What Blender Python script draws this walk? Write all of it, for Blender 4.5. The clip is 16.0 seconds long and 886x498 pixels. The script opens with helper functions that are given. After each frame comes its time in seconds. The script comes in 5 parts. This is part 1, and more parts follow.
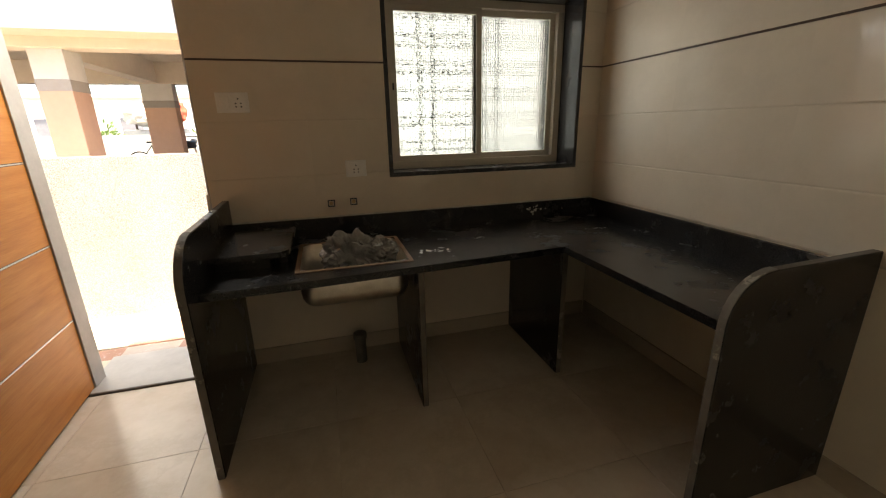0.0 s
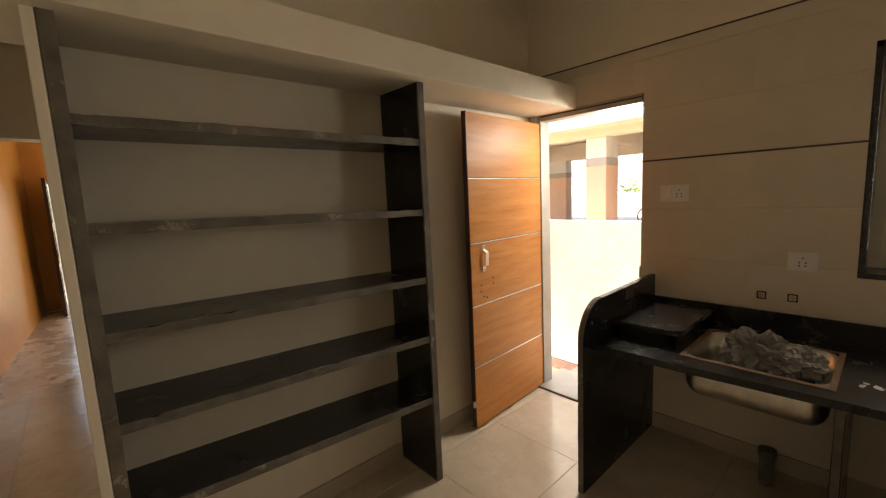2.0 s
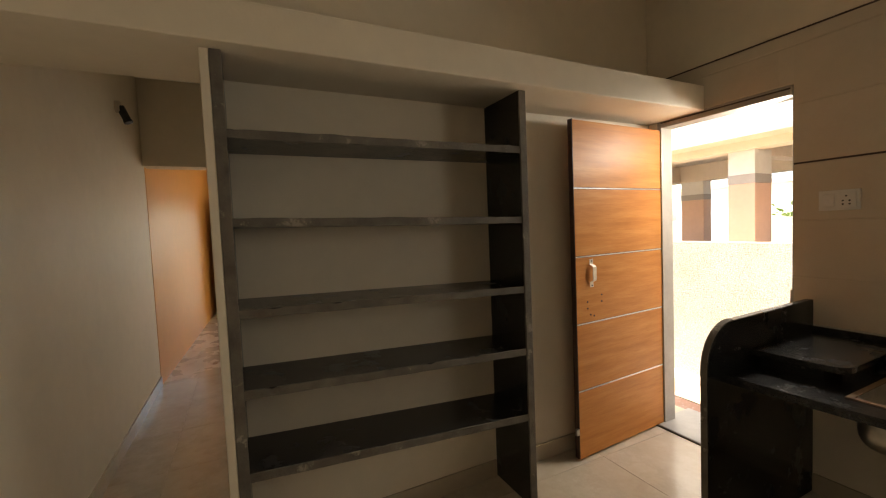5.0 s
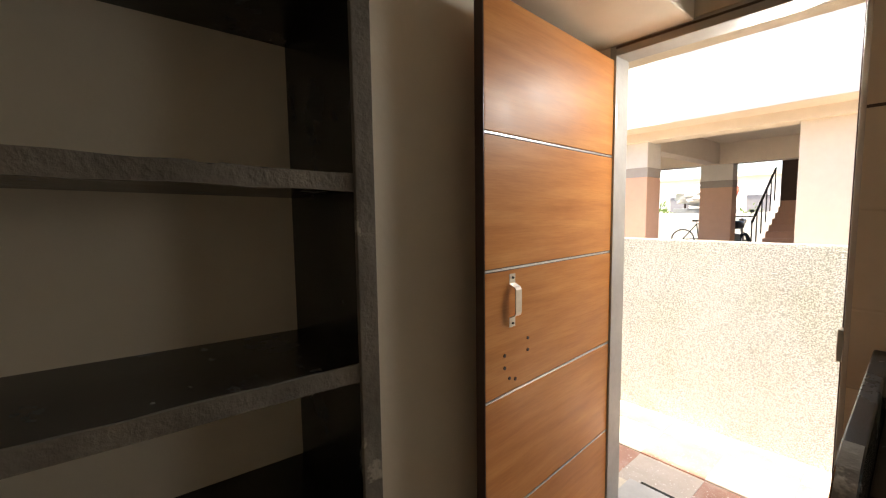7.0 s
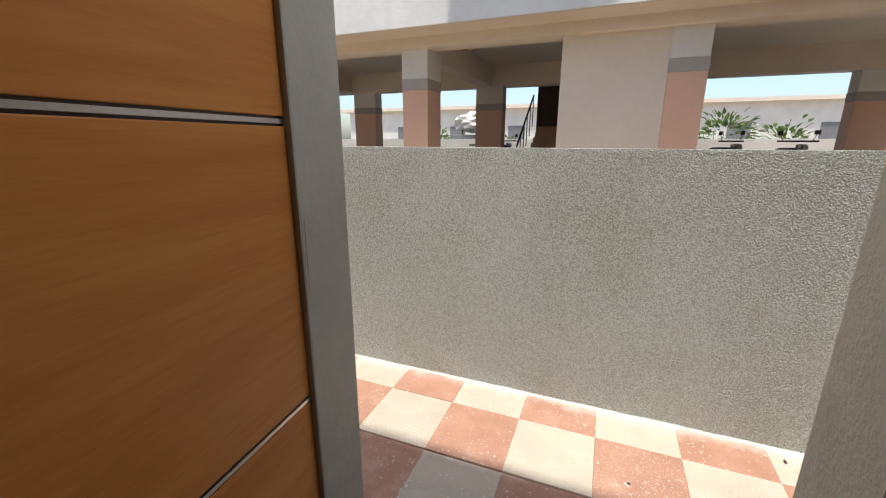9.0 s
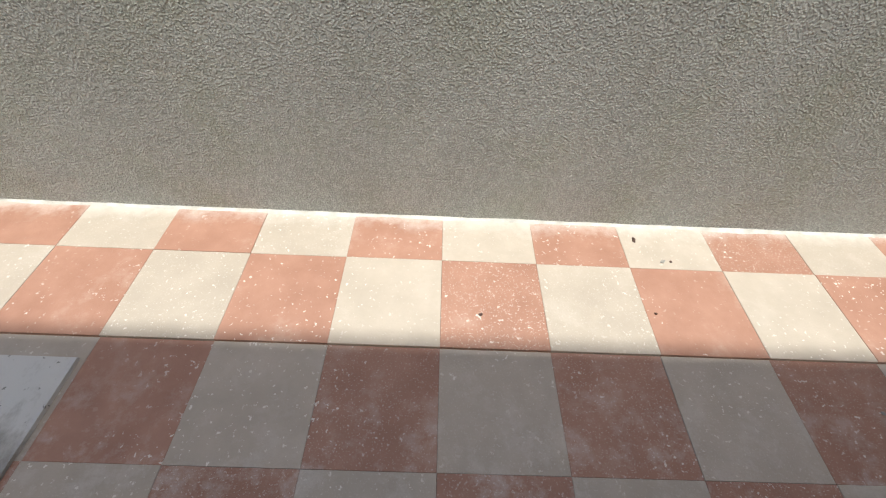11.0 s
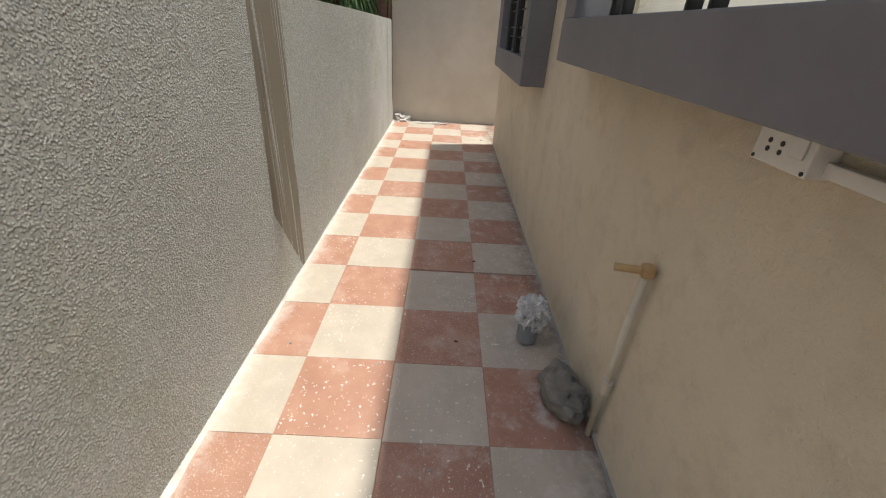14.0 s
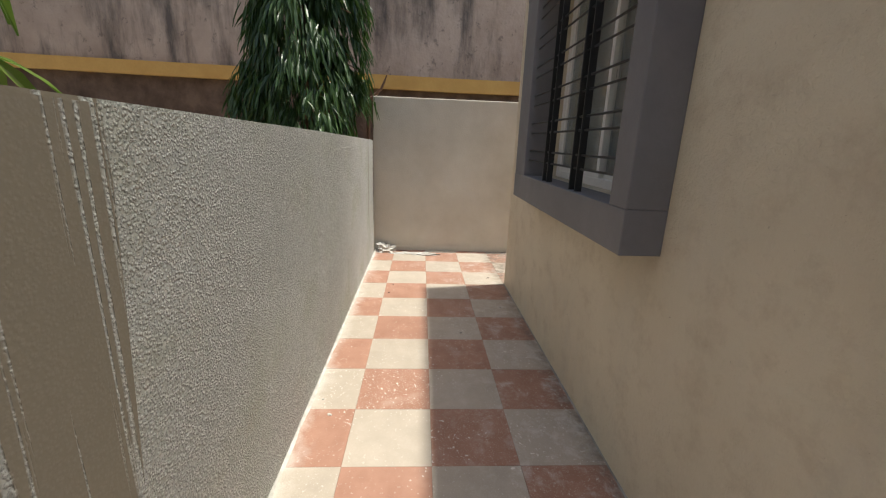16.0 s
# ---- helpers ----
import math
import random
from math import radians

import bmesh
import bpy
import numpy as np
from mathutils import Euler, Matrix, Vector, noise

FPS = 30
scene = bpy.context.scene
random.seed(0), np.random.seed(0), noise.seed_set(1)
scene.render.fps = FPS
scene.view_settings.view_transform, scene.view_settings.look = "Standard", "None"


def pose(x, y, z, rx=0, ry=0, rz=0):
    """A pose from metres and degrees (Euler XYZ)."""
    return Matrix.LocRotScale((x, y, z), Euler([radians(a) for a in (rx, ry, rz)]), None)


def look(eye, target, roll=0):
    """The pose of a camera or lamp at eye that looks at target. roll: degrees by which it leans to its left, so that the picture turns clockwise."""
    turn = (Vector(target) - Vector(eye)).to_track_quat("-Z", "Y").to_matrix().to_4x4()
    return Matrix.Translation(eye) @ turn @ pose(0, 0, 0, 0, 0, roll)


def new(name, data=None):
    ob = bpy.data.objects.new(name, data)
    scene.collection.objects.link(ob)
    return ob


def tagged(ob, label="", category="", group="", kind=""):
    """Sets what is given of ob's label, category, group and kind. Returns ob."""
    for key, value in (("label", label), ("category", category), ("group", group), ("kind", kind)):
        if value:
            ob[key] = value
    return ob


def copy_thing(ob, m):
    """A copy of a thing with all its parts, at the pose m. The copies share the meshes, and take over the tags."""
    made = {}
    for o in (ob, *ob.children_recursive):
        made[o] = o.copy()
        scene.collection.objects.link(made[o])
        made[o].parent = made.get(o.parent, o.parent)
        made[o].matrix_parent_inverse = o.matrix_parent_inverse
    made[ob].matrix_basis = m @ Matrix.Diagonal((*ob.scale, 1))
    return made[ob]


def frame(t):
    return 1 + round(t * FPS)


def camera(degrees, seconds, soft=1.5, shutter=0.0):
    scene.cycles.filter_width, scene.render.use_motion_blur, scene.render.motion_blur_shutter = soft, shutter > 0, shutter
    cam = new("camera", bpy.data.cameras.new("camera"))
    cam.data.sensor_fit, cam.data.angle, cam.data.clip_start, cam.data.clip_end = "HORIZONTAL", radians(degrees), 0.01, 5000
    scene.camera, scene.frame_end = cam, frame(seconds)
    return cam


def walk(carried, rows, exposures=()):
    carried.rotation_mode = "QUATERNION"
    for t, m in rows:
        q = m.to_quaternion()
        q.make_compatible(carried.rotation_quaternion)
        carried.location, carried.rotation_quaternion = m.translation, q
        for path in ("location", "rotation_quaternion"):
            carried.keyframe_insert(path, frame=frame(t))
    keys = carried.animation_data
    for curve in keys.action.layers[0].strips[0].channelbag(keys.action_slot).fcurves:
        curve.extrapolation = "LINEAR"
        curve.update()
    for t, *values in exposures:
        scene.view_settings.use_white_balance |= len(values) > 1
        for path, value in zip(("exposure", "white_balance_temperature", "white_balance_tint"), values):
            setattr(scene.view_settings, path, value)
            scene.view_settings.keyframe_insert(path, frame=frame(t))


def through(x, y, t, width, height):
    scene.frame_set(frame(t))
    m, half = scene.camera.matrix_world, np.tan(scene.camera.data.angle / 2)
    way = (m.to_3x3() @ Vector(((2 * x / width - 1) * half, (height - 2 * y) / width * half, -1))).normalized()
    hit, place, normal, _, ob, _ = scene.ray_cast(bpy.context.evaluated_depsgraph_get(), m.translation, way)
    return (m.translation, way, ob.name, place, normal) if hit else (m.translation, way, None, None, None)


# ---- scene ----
# ---- camera ----
cam = camera(95.0, 16.0, soft=1.15)
PATH = [
    (0, (-1.742, -2.386, 1.350), (-1.222, -0.543, 0.771), -1.3),
    (0.5, (-1.708, -2.285, 1.399), (-1.537, -0.374, 0.835), -1.8),
    (1, (-1.652, -2.275, 1.459), (-2.083, -0.391, 0.944), -2.4),
    (1.5, (-1.543, -2.445, 1.509), (-2.609, -0.803, 1.099), -2.5),
    (2, (-1.292, -2.618, 1.533), (-2.768, -1.293, 1.275), -2.7),
    (2.5, (-1.101, -2.668, 1.579), (-2.776, -1.589, 1.408), -2.8),
    (3, (-0.939, -2.677, 1.580), (-2.725, -1.787, 1.448), -2.9),
    (3.5, (-0.930, -2.680, 1.571), (-2.737, -1.832, 1.446), -2.8),
    (3.7, (-0.949, -2.680, 1.550), (-2.761, -1.842, 1.433), -2.6),
    (5.8, (-1.637, -2.286, 1.412), (-3.406, -1.361, 1.285), -1.6),
    (6, (-1.768, -2.192, 1.410), (-3.518, -1.235, 1.265), -1.1),
    (6.5, (-2.008, -1.981, 1.391), (-3.625, -0.815, 1.232), -1.3),
    (7, (-2.209, -1.678, 1.400), (-3.734, -0.396, 1.228), -0.8),
    (7.5, (-2.401, -1.407, 1.376), (-3.813, -0.001, 1.200), -0.3),
    (8, (-2.555, -1.143, 1.389), (-3.703, 0.481, 1.186), 0.9),
    (8.2, (-2.612, -1.000, 1.356), (-3.655, 0.695, 1.162), 0.9),
    (10.3, (-2.720, 0.231, 1.071), (-3.031, 1.688, -0.264), 0.6),
    (10.5, (-2.695, 0.287, 1.055), (-2.945, 1.682, -0.356), 0.9),
    (11, (-2.650, 0.457, 1.020), (-2.612, 1.772, -0.487), 3.5),
    (11.5, (-2.550, 0.563, 1.001), (-2.035, 1.796, -0.487), 4.0),
    (12, (-2.374, 0.716, 0.930), (-1.460, 1.684, -0.562), 6.8),
    (12.5, (-2.185, 0.738, 0.939), (-0.980, 1.376, -0.524), 6.1),
    (13, (-2.076, 0.816, 0.946), (-0.607, 1.111, -0.378), 4.6),
    (13.5, (-2.049, 0.917, 1.010), (-0.413, 0.998, -0.137), 3.6),
    (14, (-1.989, 0.970, 1.042), (-0.235, 0.952, 0.080), 3.3),
    (14.5, (-1.720, 1.029, 1.062), (0.113, 1.009, 0.262), 2.9),
    (15, (-1.370, 1.104, 1.090), (0.519, 1.105, 0.432), 2.5),
    (15.5, (-0.981, 1.208, 1.102), (0.942, 1.157, 0.553), 2.3),
    (16, (-0.519, 1.223, 1.098), (1.411, 1.107, 0.588), 2.2),
]
EXPOSURES = [(0.0, 2.95, 7300, 8), (1.0, 3.15, 7800, 9), (1.6, 3.1, 8000, 10), (3.5, 2.95, 8300, 10), (5.8, 2.95, 7700, 9), (6.6, 2.85, 7300, 9), (7.3, 2.45, 6900, 9), (8.2, 1.5, 6600, 8), (10.3, 0.72, 6200, 5), (12.5, 0.83, 6300, 5), (16.0, 0.68, 6550, 5)]
walk(cam, [(t, look(eye, target, roll)) for t, eye, target, roll in PATH], EXPOSURES)

# ---- light ----
SUN_EL, SUN_AZ = 76.6, 168.5
world = bpy.data.worlds.new("sky")
scene.world = world
world.use_nodes = True
wn = world.node_tree.nodes
sky = wn.new("ShaderNodeTexSky")
sky.sky_type, sky.sun_disc = "NISHITA", False
sky.sun_elevation, sky.sun_rotation = radians(SUN_EL), radians(SUN_AZ)
world.node_tree.links.new(sky.outputs[0], wn["Background"].inputs[0])
wn["Background"].inputs[1].default_value = 0.13
sky.dust_density = 2.2
sun = new("sun", bpy.data.lights.new("sun", "SUN"))
sun.data.energy, sun.data.angle, sun.data.color = 3.3, radians(1.7), (1.0, 0.95, 0.87)
sun_from = Vector((math.sin(radians(SUN_AZ)) * math.cos(radians(SUN_EL)), math.cos(radians(SUN_AZ)) * math.cos(radians(SUN_EL)), math.sin(radians(SUN_EL))))
sun.matrix_basis = look(sun_from * 30, (0, 0, 0))


def opening_fill(eye, target, wide, high, watts):
    """An area lamp at an opening, standing in for sky light that comes in."""
    lamp = new("opening_fill", bpy.data.lights.new("opening_fill", "AREA"))
    lamp.data.shape, lamp.data.size, lamp.data.size_y, lamp.data.energy = "RECTANGLE", wide, high, watts
    lamp.data.color = (0.95, 0.97, 1.0)
    lamp.matrix_basis = look(eye, target)


opening_fill((-0.77, 0.47, 1.6), (-0.77, -1.0, 1.6), 1.16, 0.98, 3.3)
# added fill under the back door's head, brightens the leaf and floor inside
opening_fill((-2.53, 0.17, 2.0), (-2.75, -0.40, 1.25), 0.34, 0.26, 2.0)
opening_fill((-7.75, 0.30, 1.5), (-7.75, -1.0, 1.3), 1.4, 1.1, 1.0)
opening_fill((-10.55, -1.2, 1.5), (-9.0, -1.2, 1.3), 1.1, 1.1, 1.0)


# ---- materials ----
class Mat:
    """A small builder of procedural materials in object space."""

    def __init__(self, name, rough=0.6, metal=0.0):
        self.m = bpy.data.materials.new(name)
        self.m.use_nodes = True
        self.t = self.m.node_tree
        self.b = self.t.nodes["Principled BSDF"]
        self.b.inputs["Roughness"].default_value = rough
        self.b.inputs["Metallic"].default_value = metal
        self.co = self.node("ShaderNodeTexCoord").outputs["Object"]

    def node(self, kind):
        return self.t.nodes.new(kind)

    def link(self, a, b):
        self.t.links.new(a, b)

    def scaled(self, s):
        n = self.node("ShaderNodeMapping")
        n.inputs["Scale"].default_value = s
        self.link(self.co, n.inputs["Vector"])
        return n.outputs[0]

    def noise(self, scale, detail=5.0, rough=0.55, co=None):
        n = self.node("ShaderNodeTexNoise")
        n.inputs["Scale"].default_value, n.inputs["Detail"].default_value, n.inputs["Roughness"].default_value = scale, detail, rough
        self.link(co or self.co, n.inputs["Vector"])
        return n.outputs[0]

    def ramp(self, fac, *stops):
        n = self.node("ShaderNodeValToRGB")
        e = n.color_ramp.elements
        while len(e) < len(stops):
            e.new(0.5)
        for k, (p, c) in zip(e, stops):
            k.position = p
            k.color = (*c, 1) if isinstance(c, tuple) else (c, c, c, 1)
        self.link(fac, n.inputs[0])
        return n.outputs[0]

    def mix(self, fac, a, b, mode="MIX"):
        n = self.node("ShaderNodeMix")
        n.data_type, n.blend_type = "RGBA", mode
        for v, k in ((fac, 0), (a, 6), (b, 7)):
            if isinstance(v, (int, float)) and k == 0:
                n.inputs[0].default_value = v
            elif isinstance(v, (int, float)):
                n.inputs[k].default_value = (v, v, v, 1)
            elif isinstance(v, tuple):
                n.inputs[k].default_value = (*v, 1)
            else:
                self.link(v, n.inputs[k])
        return n.outputs[2]

    def math(self, op, a, b=0.0):
        n = self.node("ShaderNodeMath")
        n.operation = op
        for v, k in ((a, 0), (b, 1)):
            if isinstance(v, (int, float)):
                n.inputs[k].default_value = v
            else:
                self.link(v, n.inputs[k])
        return n.outputs[0]

    def axis(self, which):
        n = self.node("ShaderNodeSeparateXYZ")
        self.link(self.co, n.inputs[0])
        return n.outputs[which]

    def color(self, c):
        if isinstance(c, tuple):
            self.b.inputs["Base Color"].default_value = (*c, 1)
        else:
            self.link(c, self.b.inputs["Base Color"])
        return self

    def gloss(self, r):
        self.link(r, self.b.inputs["Roughness"])
        return self

    def bump(self, height, dist=0.002, strength=1.0):
        n = self.node("ShaderNodeBump")
        n.inputs["Strength"].default_value, n.inputs["Distance"].default_value = strength, dist
        self.link(height, n.inputs["Height"])
        self.link(n.outputs[0], self.b.inputs["Normal"])
        return self


def simple(name, dark, light, scale=6.0, rough=0.6, metal=0.0, bump=0.0, bscale=60.0):
    m = Mat(name, rough, metal)
    a = m.ramp(m.noise(scale), (0.3, dark), (0.7, light))
    b = m.noise(scale * 9, 3.0)
    m.color(m.mix(m.ramp(b, (0.3, 0.0), (0.7, 0.16)), a, tuple(0.75 * v for v in dark)))
    if bump:
        m.bump(m.noise(bscale, 4.0), bump)
    return m.m


M_PLASTER = simple("cream wall paint", (0.78, 0.69, 0.55), (0.83, 0.74, 0.60), 1.2, 0.55, bump=0.0008, bscale=40)
M_CEIL = simple("white ceiling paint", (0.80, 0.76, 0.67), (0.85, 0.81, 0.72), 1.0, 0.8, bump=0.0005)
M_ORANGE = simple("orange wall paint", (0.74, 0.34, 0.08), (0.80, 0.39, 0.10), 1.0, 0.45, bump=0.0005)
M_GROUT = simple("tile grout", (0.54, 0.47, 0.37), (0.60, 0.53, 0.43), 12, 0.9)
M_SKIRT = simple("beige skirting tile", (0.50, 0.42, 0.32), (0.58, 0.50, 0.39), 3.0, 0.25)
M_LINE = simple("dark brown border strip", (0.05, 0.03, 0.02), (0.08, 0.05, 0.03), 8, 0.3)
M_STRIP = simple("brushed aluminium strip", (0.55, 0.55, 0.55), (0.7, 0.7, 0.7), 30, 0.3, 1.0)
M_STEEL = simple("stainless steel", (0.5, 0.46, 0.40), (0.66, 0.62, 0.55), 20, 0.3, 1.0)
M_WHITE = simple("white plastic", (0.72, 0.71, 0.68), (0.8, 0.79, 0.76), 9, 0.35)
M_ALU = simple("cream powder coated aluminium", (0.56, 0.51, 0.42), (0.62, 0.57, 0.48), 9, 0.4)
M_GREY = simple("grey exterior paint", (0.15, 0.145, 0.155), (0.19, 0.185, 0.195), 3, 0.6, bump=0.001)
M_JAMB = simple("grey painted door frame", (0.36, 0.34, 0.31), (0.46, 0.44, 0.40), 7, 0.5, bump=0.001)
M_CEMENT = simple("grey cement", (0.22, 0.21, 0.19), (0.40, 0.38, 0.35), 6, 0.85, bump=0.004)
M_LUMP = simple("dark hardened cement", (0.13, 0.12, 0.10), (0.27, 0.25, 0.215), 9, 0.9, bump=0.005)
M_LIME = simple("white mortar", (0.40, 0.38, 0.34), (0.68, 0.655, 0.61), 14, 0.9, bump=0.004)
M_BLACK = simple("black enamel", (0.012, 0.012, 0.012), (0.02, 0.02, 0.02), 9, 0.4)
M_BROWN = simple("dark brown door paint", (0.045, 0.018, 0.010), (0.07, 0.03, 0.018), 6, 0.35)
M_BLDG = simple("white building plaster", (0.60, 0.57, 0.53), (0.70, 0.67, 0.63), 1.0, 0.85, bump=0.01, bscale=5)
M_BEAM = simple("cream building paint", (0.66, 0.56, 0.46), (0.72, 0.62, 0.52), 1.0, 0.8)
M_BAND = simple("grey band paint", (0.34, 0.30, 0.27), (0.40, 0.36, 0.32), 2.0, 0.8)
M_PEACH = simple("peach pillar paint", (0.62, 0.38, 0.27), (0.68, 0.43, 0.31), 1.0, 0.7)
M_YELLOW = simple("yellow band paint", (0.58, 0.33, 0.09), (0.66, 0.40, 0.12), 3, 0.8)
M_PINK = simple("pinkish white house paint", (0.62, 0.50, 0.47), (0.70, 0.58, 0.55), 1.0, 0.8)
M_STONE = simple("dark rubble stone", (0.07, 0.042, 0.028), (0.19, 0.125, 0.085), 4, 0.9, bump=0.03, bscale=6)
M_EARTH = simple("dry bare earth", (0.26, 0.21, 0.15), (0.36, 0.30, 0.22), 0.6, 0.95, bump=0.01, bscale=12)
M_BARK = simple("brown bark", (0.11, 0.055, 0.034), (0.19, 0.105, 0.065), 20, 0.9, bump=0.004)
M_PVC = simple("cream pvc pipe", (0.55, 0.49, 0.38), (0.64, 0.58, 0.46), 9, 0.45)
M_TAN = simple("tan thread tape", (0.42, 0.27, 0.12), (0.55, 0.38, 0.19), 20, 0.7, bump=0.002)
M_GPVC = simple("grey pvc pipe", (0.20, 0.21, 0.22), (0.28, 0.29, 0.30), 9, 0.5)
M_BAG = simple("crumpled polythene", (0.12, 0.115, 0.105), (0.34, 0.32, 0.295), 9, 0.25)
M_RIM = simple("brown taped edge", (0.16, 0.09, 0.045), (0.26, 0.16, 0.085), 12, 0.6)
M_SILL = simple("light grey stone", (0.38, 0.36, 0.33), (0.50, 0.48, 0.44), 5, 0.3)
M_PAPER = simple("printed newspaper", (0.40, 0.39, 0.37), (0.78, 0.76, 0.73), 40, 0.8)
M_RED = simple("red cloth", (0.45, 0.06, 0.03), (0.60, 0.14, 0.07), 3, 0.8)
M_TYRE = simple("black rubber", (0.015, 0.015, 0.015), (0.03, 0.03, 0.03), 9, 0.8)
M_BROWNTILE = simple("terracotta ledge", (0.09, 0.035, 0.016), (0.15, 0.06, 0.03), 5, 0.7, bump=0.004)


def glazed_tile(name, dark, light, rough, veins, brown=0.0):
    """Tiles that differ a little from piece to piece, with soft cloudy veins."""
    m = Mat(name, rough)
    info = m.node("ShaderNodeObjectInfo")
    shift = m.node("ShaderNodeVectorMath")
    m.link(m.co, shift.inputs[0])
    rnd = m.math("MULTIPLY", info.outputs["Random"], 37.0)
    m.link(rnd, shift.inputs[1])
    big = m.noise(3.0, 4.0, 0.6, shift.outputs[0])
    c = m.ramp(big, (0.3, dark), (0.7, light))
    vein = m.ramp(m.noise(1.7, 8.0, 0.7, shift.outputs[0]), (0.46, 0.0), (0.50, veins), (0.54, 0.0))
    c = m.mix(vein, c, tuple(0.8 * v for v in dark))
    c = m.mix(m.math("MULTIPLY", info.outputs["Random"], 0.05), c, tuple(0.7 * v for v in dark))
    dust = m.noise(2.2, 6.0, 0.65)
    if brown:
        c = m.mix(m.ramp(m.noise(1.1, 6.0, 0.65), (0.38, 0.0), (0.66, brown)), c, (0.36, 0.24, 0.14))
    m.color(c)
    m.gloss(m.ramp(dust, (0.35, rough), (0.7, rough + 0.14)))
    return m.m


M_FLOOR = glazed_tile("cream vitrified tile", (0.56, 0.48, 0.37), (0.68, 0.60, 0.49), 0.12, 0.25, 0.55)
M_FLOOR.node_tree.nodes["Principled BSDF"].inputs["IOR"].default_value = 1.65
M_WALLTILE = glazed_tile("beige glazed wall tile", (0.62, 0.545, 0.44), (0.68, 0.60, 0.49), 0.07, 0.1)


def dusty_floor():
    """The hall floor under reddish building dust and footprints."""
    m = Mat("dusty hall tile", 0.2)
    c = m.ramp(m.noise(1.4), (0.3, (0.54, 0.46, 0.36)), (0.7, (0.62, 0.54, 0.44)))
    prints = m.ramp(m.noise(5.5, 5.0, 0.7), (0.56, 0.0), (0.64, 0.75))
    m.color(m.mix(prints, c, (0.30, 0.19, 0.13)))
    m.gloss(m.ramp(m.noise(3.0, 5.0), (0.4, 0.1), (0.65, 0.5)))
    return m.m


M_HALL = dusty_floor()


def granite():
    """Polished black stone with dust, scuffs and dried cement drops."""
    m = Mat("black granite", 0.2)
    base = m.ramp(m.noise(160, 3.0), (0.4, (0.007, 0.007, 0.008)), (0.75, (0.024, 0.023, 0.023)))
    dust = m.ramp(m.noise(3.5, 8.0, 0.75), (0.35, 0.0), (0.85, 0.08))
    c = m.mix(dust, base, (0.20, 0.175, 0.145))
    drops = m.ramp(m.noise(24, 3.0, 0.6), (0.735, 0.0), (0.76, 0.6))
    c = m.mix(drops, c, (0.36, 0.34, 0.30))
    m.color(c)
    m.gloss(m.ramp(m.noise(4.5, 8.0, 0.7), (0.25, 0.14), (0.8, 0.36)))
    return m.m


M_GRANITE = granite()


def worn_edge():
    m = Mat("rough grey stone edge", 0.8)
    c = m.ramp(m.noise(12, 5.0), (0.3, (0.10, 0.085, 0.068)), (0.7, (0.18, 0.155, 0.125)))
    m.color(m.mix(m.ramp(m.noise(7, 5.0, 0.7), (0.60, 0.0), (0.64, 0.8)), c, (0.36, 0.32, 0.26)))
    m.bump(m.noise(70, 4.0), 0.003)
    return m.m


M_EDGE = worn_edge()


def veneer():
    """Orange-brown laminate with stretched grain along the door's width."""
    m = Mat("orange veneer", 0.22)
    grain = m.noise(2.4, 6.0, 0.62, m.scaled((1.0, 0.8, 9.0)))
    fine = m.noise(10.0, 3.0, 0.6, m.scaled((1.0, 1.0, 22.0)))
    c = m.ramp(grain, (0.25, (0.42, 0.145, 0.03)), (0.5, (0.54, 0.21, 0.05)), (0.75, (0.63, 0.285, 0.08)))
    c = m.mix(m.ramp(fine, (0.45, 0.0), (0.75, 0.28)), c, (0.34, 0.105, 0.02))
    m.color(c)
    m.gloss(m.ramp(m.noise(3.0, 5.0), (0.35, 0.38), (0.7, 0.52)))
    return m.m


M_DOOR = veneer()
M_DOOR.node_tree.nodes["Principled BSDF"].inputs["IOR"].default_value = 1.36


def house_plaster():
    """Cream outside paint with dents, grey splashes near the ground and dust runs."""
    m = Mat("cream exterior plaster", 0.75)
    c = m.ramp(m.noise(1.3, 6.0), (0.3, (0.57, 0.505, 0.385)), (0.7, (0.67, 0.60, 0.465)))
    c = m.mix(m.ramp(m.noise(6.0, 7.0, 0.7), (0.50, 0.0), (0.72, 0.5)), c, (0.42, 0.335, 0.235))
    c = m.mix(m.ramp(m.noise(2.0, 7.0, 0.7, m.scaled((1.6, 1.0, 0.5))), (0.52, 0.0), (0.72, 0.4)), c, (0.48, 0.45, 0.39))
    c = m.mix(m.ramp(m.noise(46.0, 4.0, 0.65), (0.70, 0.0), (0.73, 0.5)), c, (0.30, 0.25, 0.19))
    c = m.mix(m.ramp(m.noise(22.0, 6.0, 0.75), (0.58, 0.0), (0.74, 0.45)), c, (0.66, 0.60, 0.49))
    m.color(c)
    h = m.mix(0.5, m.noise(9.0, 6.0, 0.65), m.noise(75.0, 4.0, 0.65))
    m.bump(h, 0.011)
    return m.m


M_OUTWALL = house_plaster()


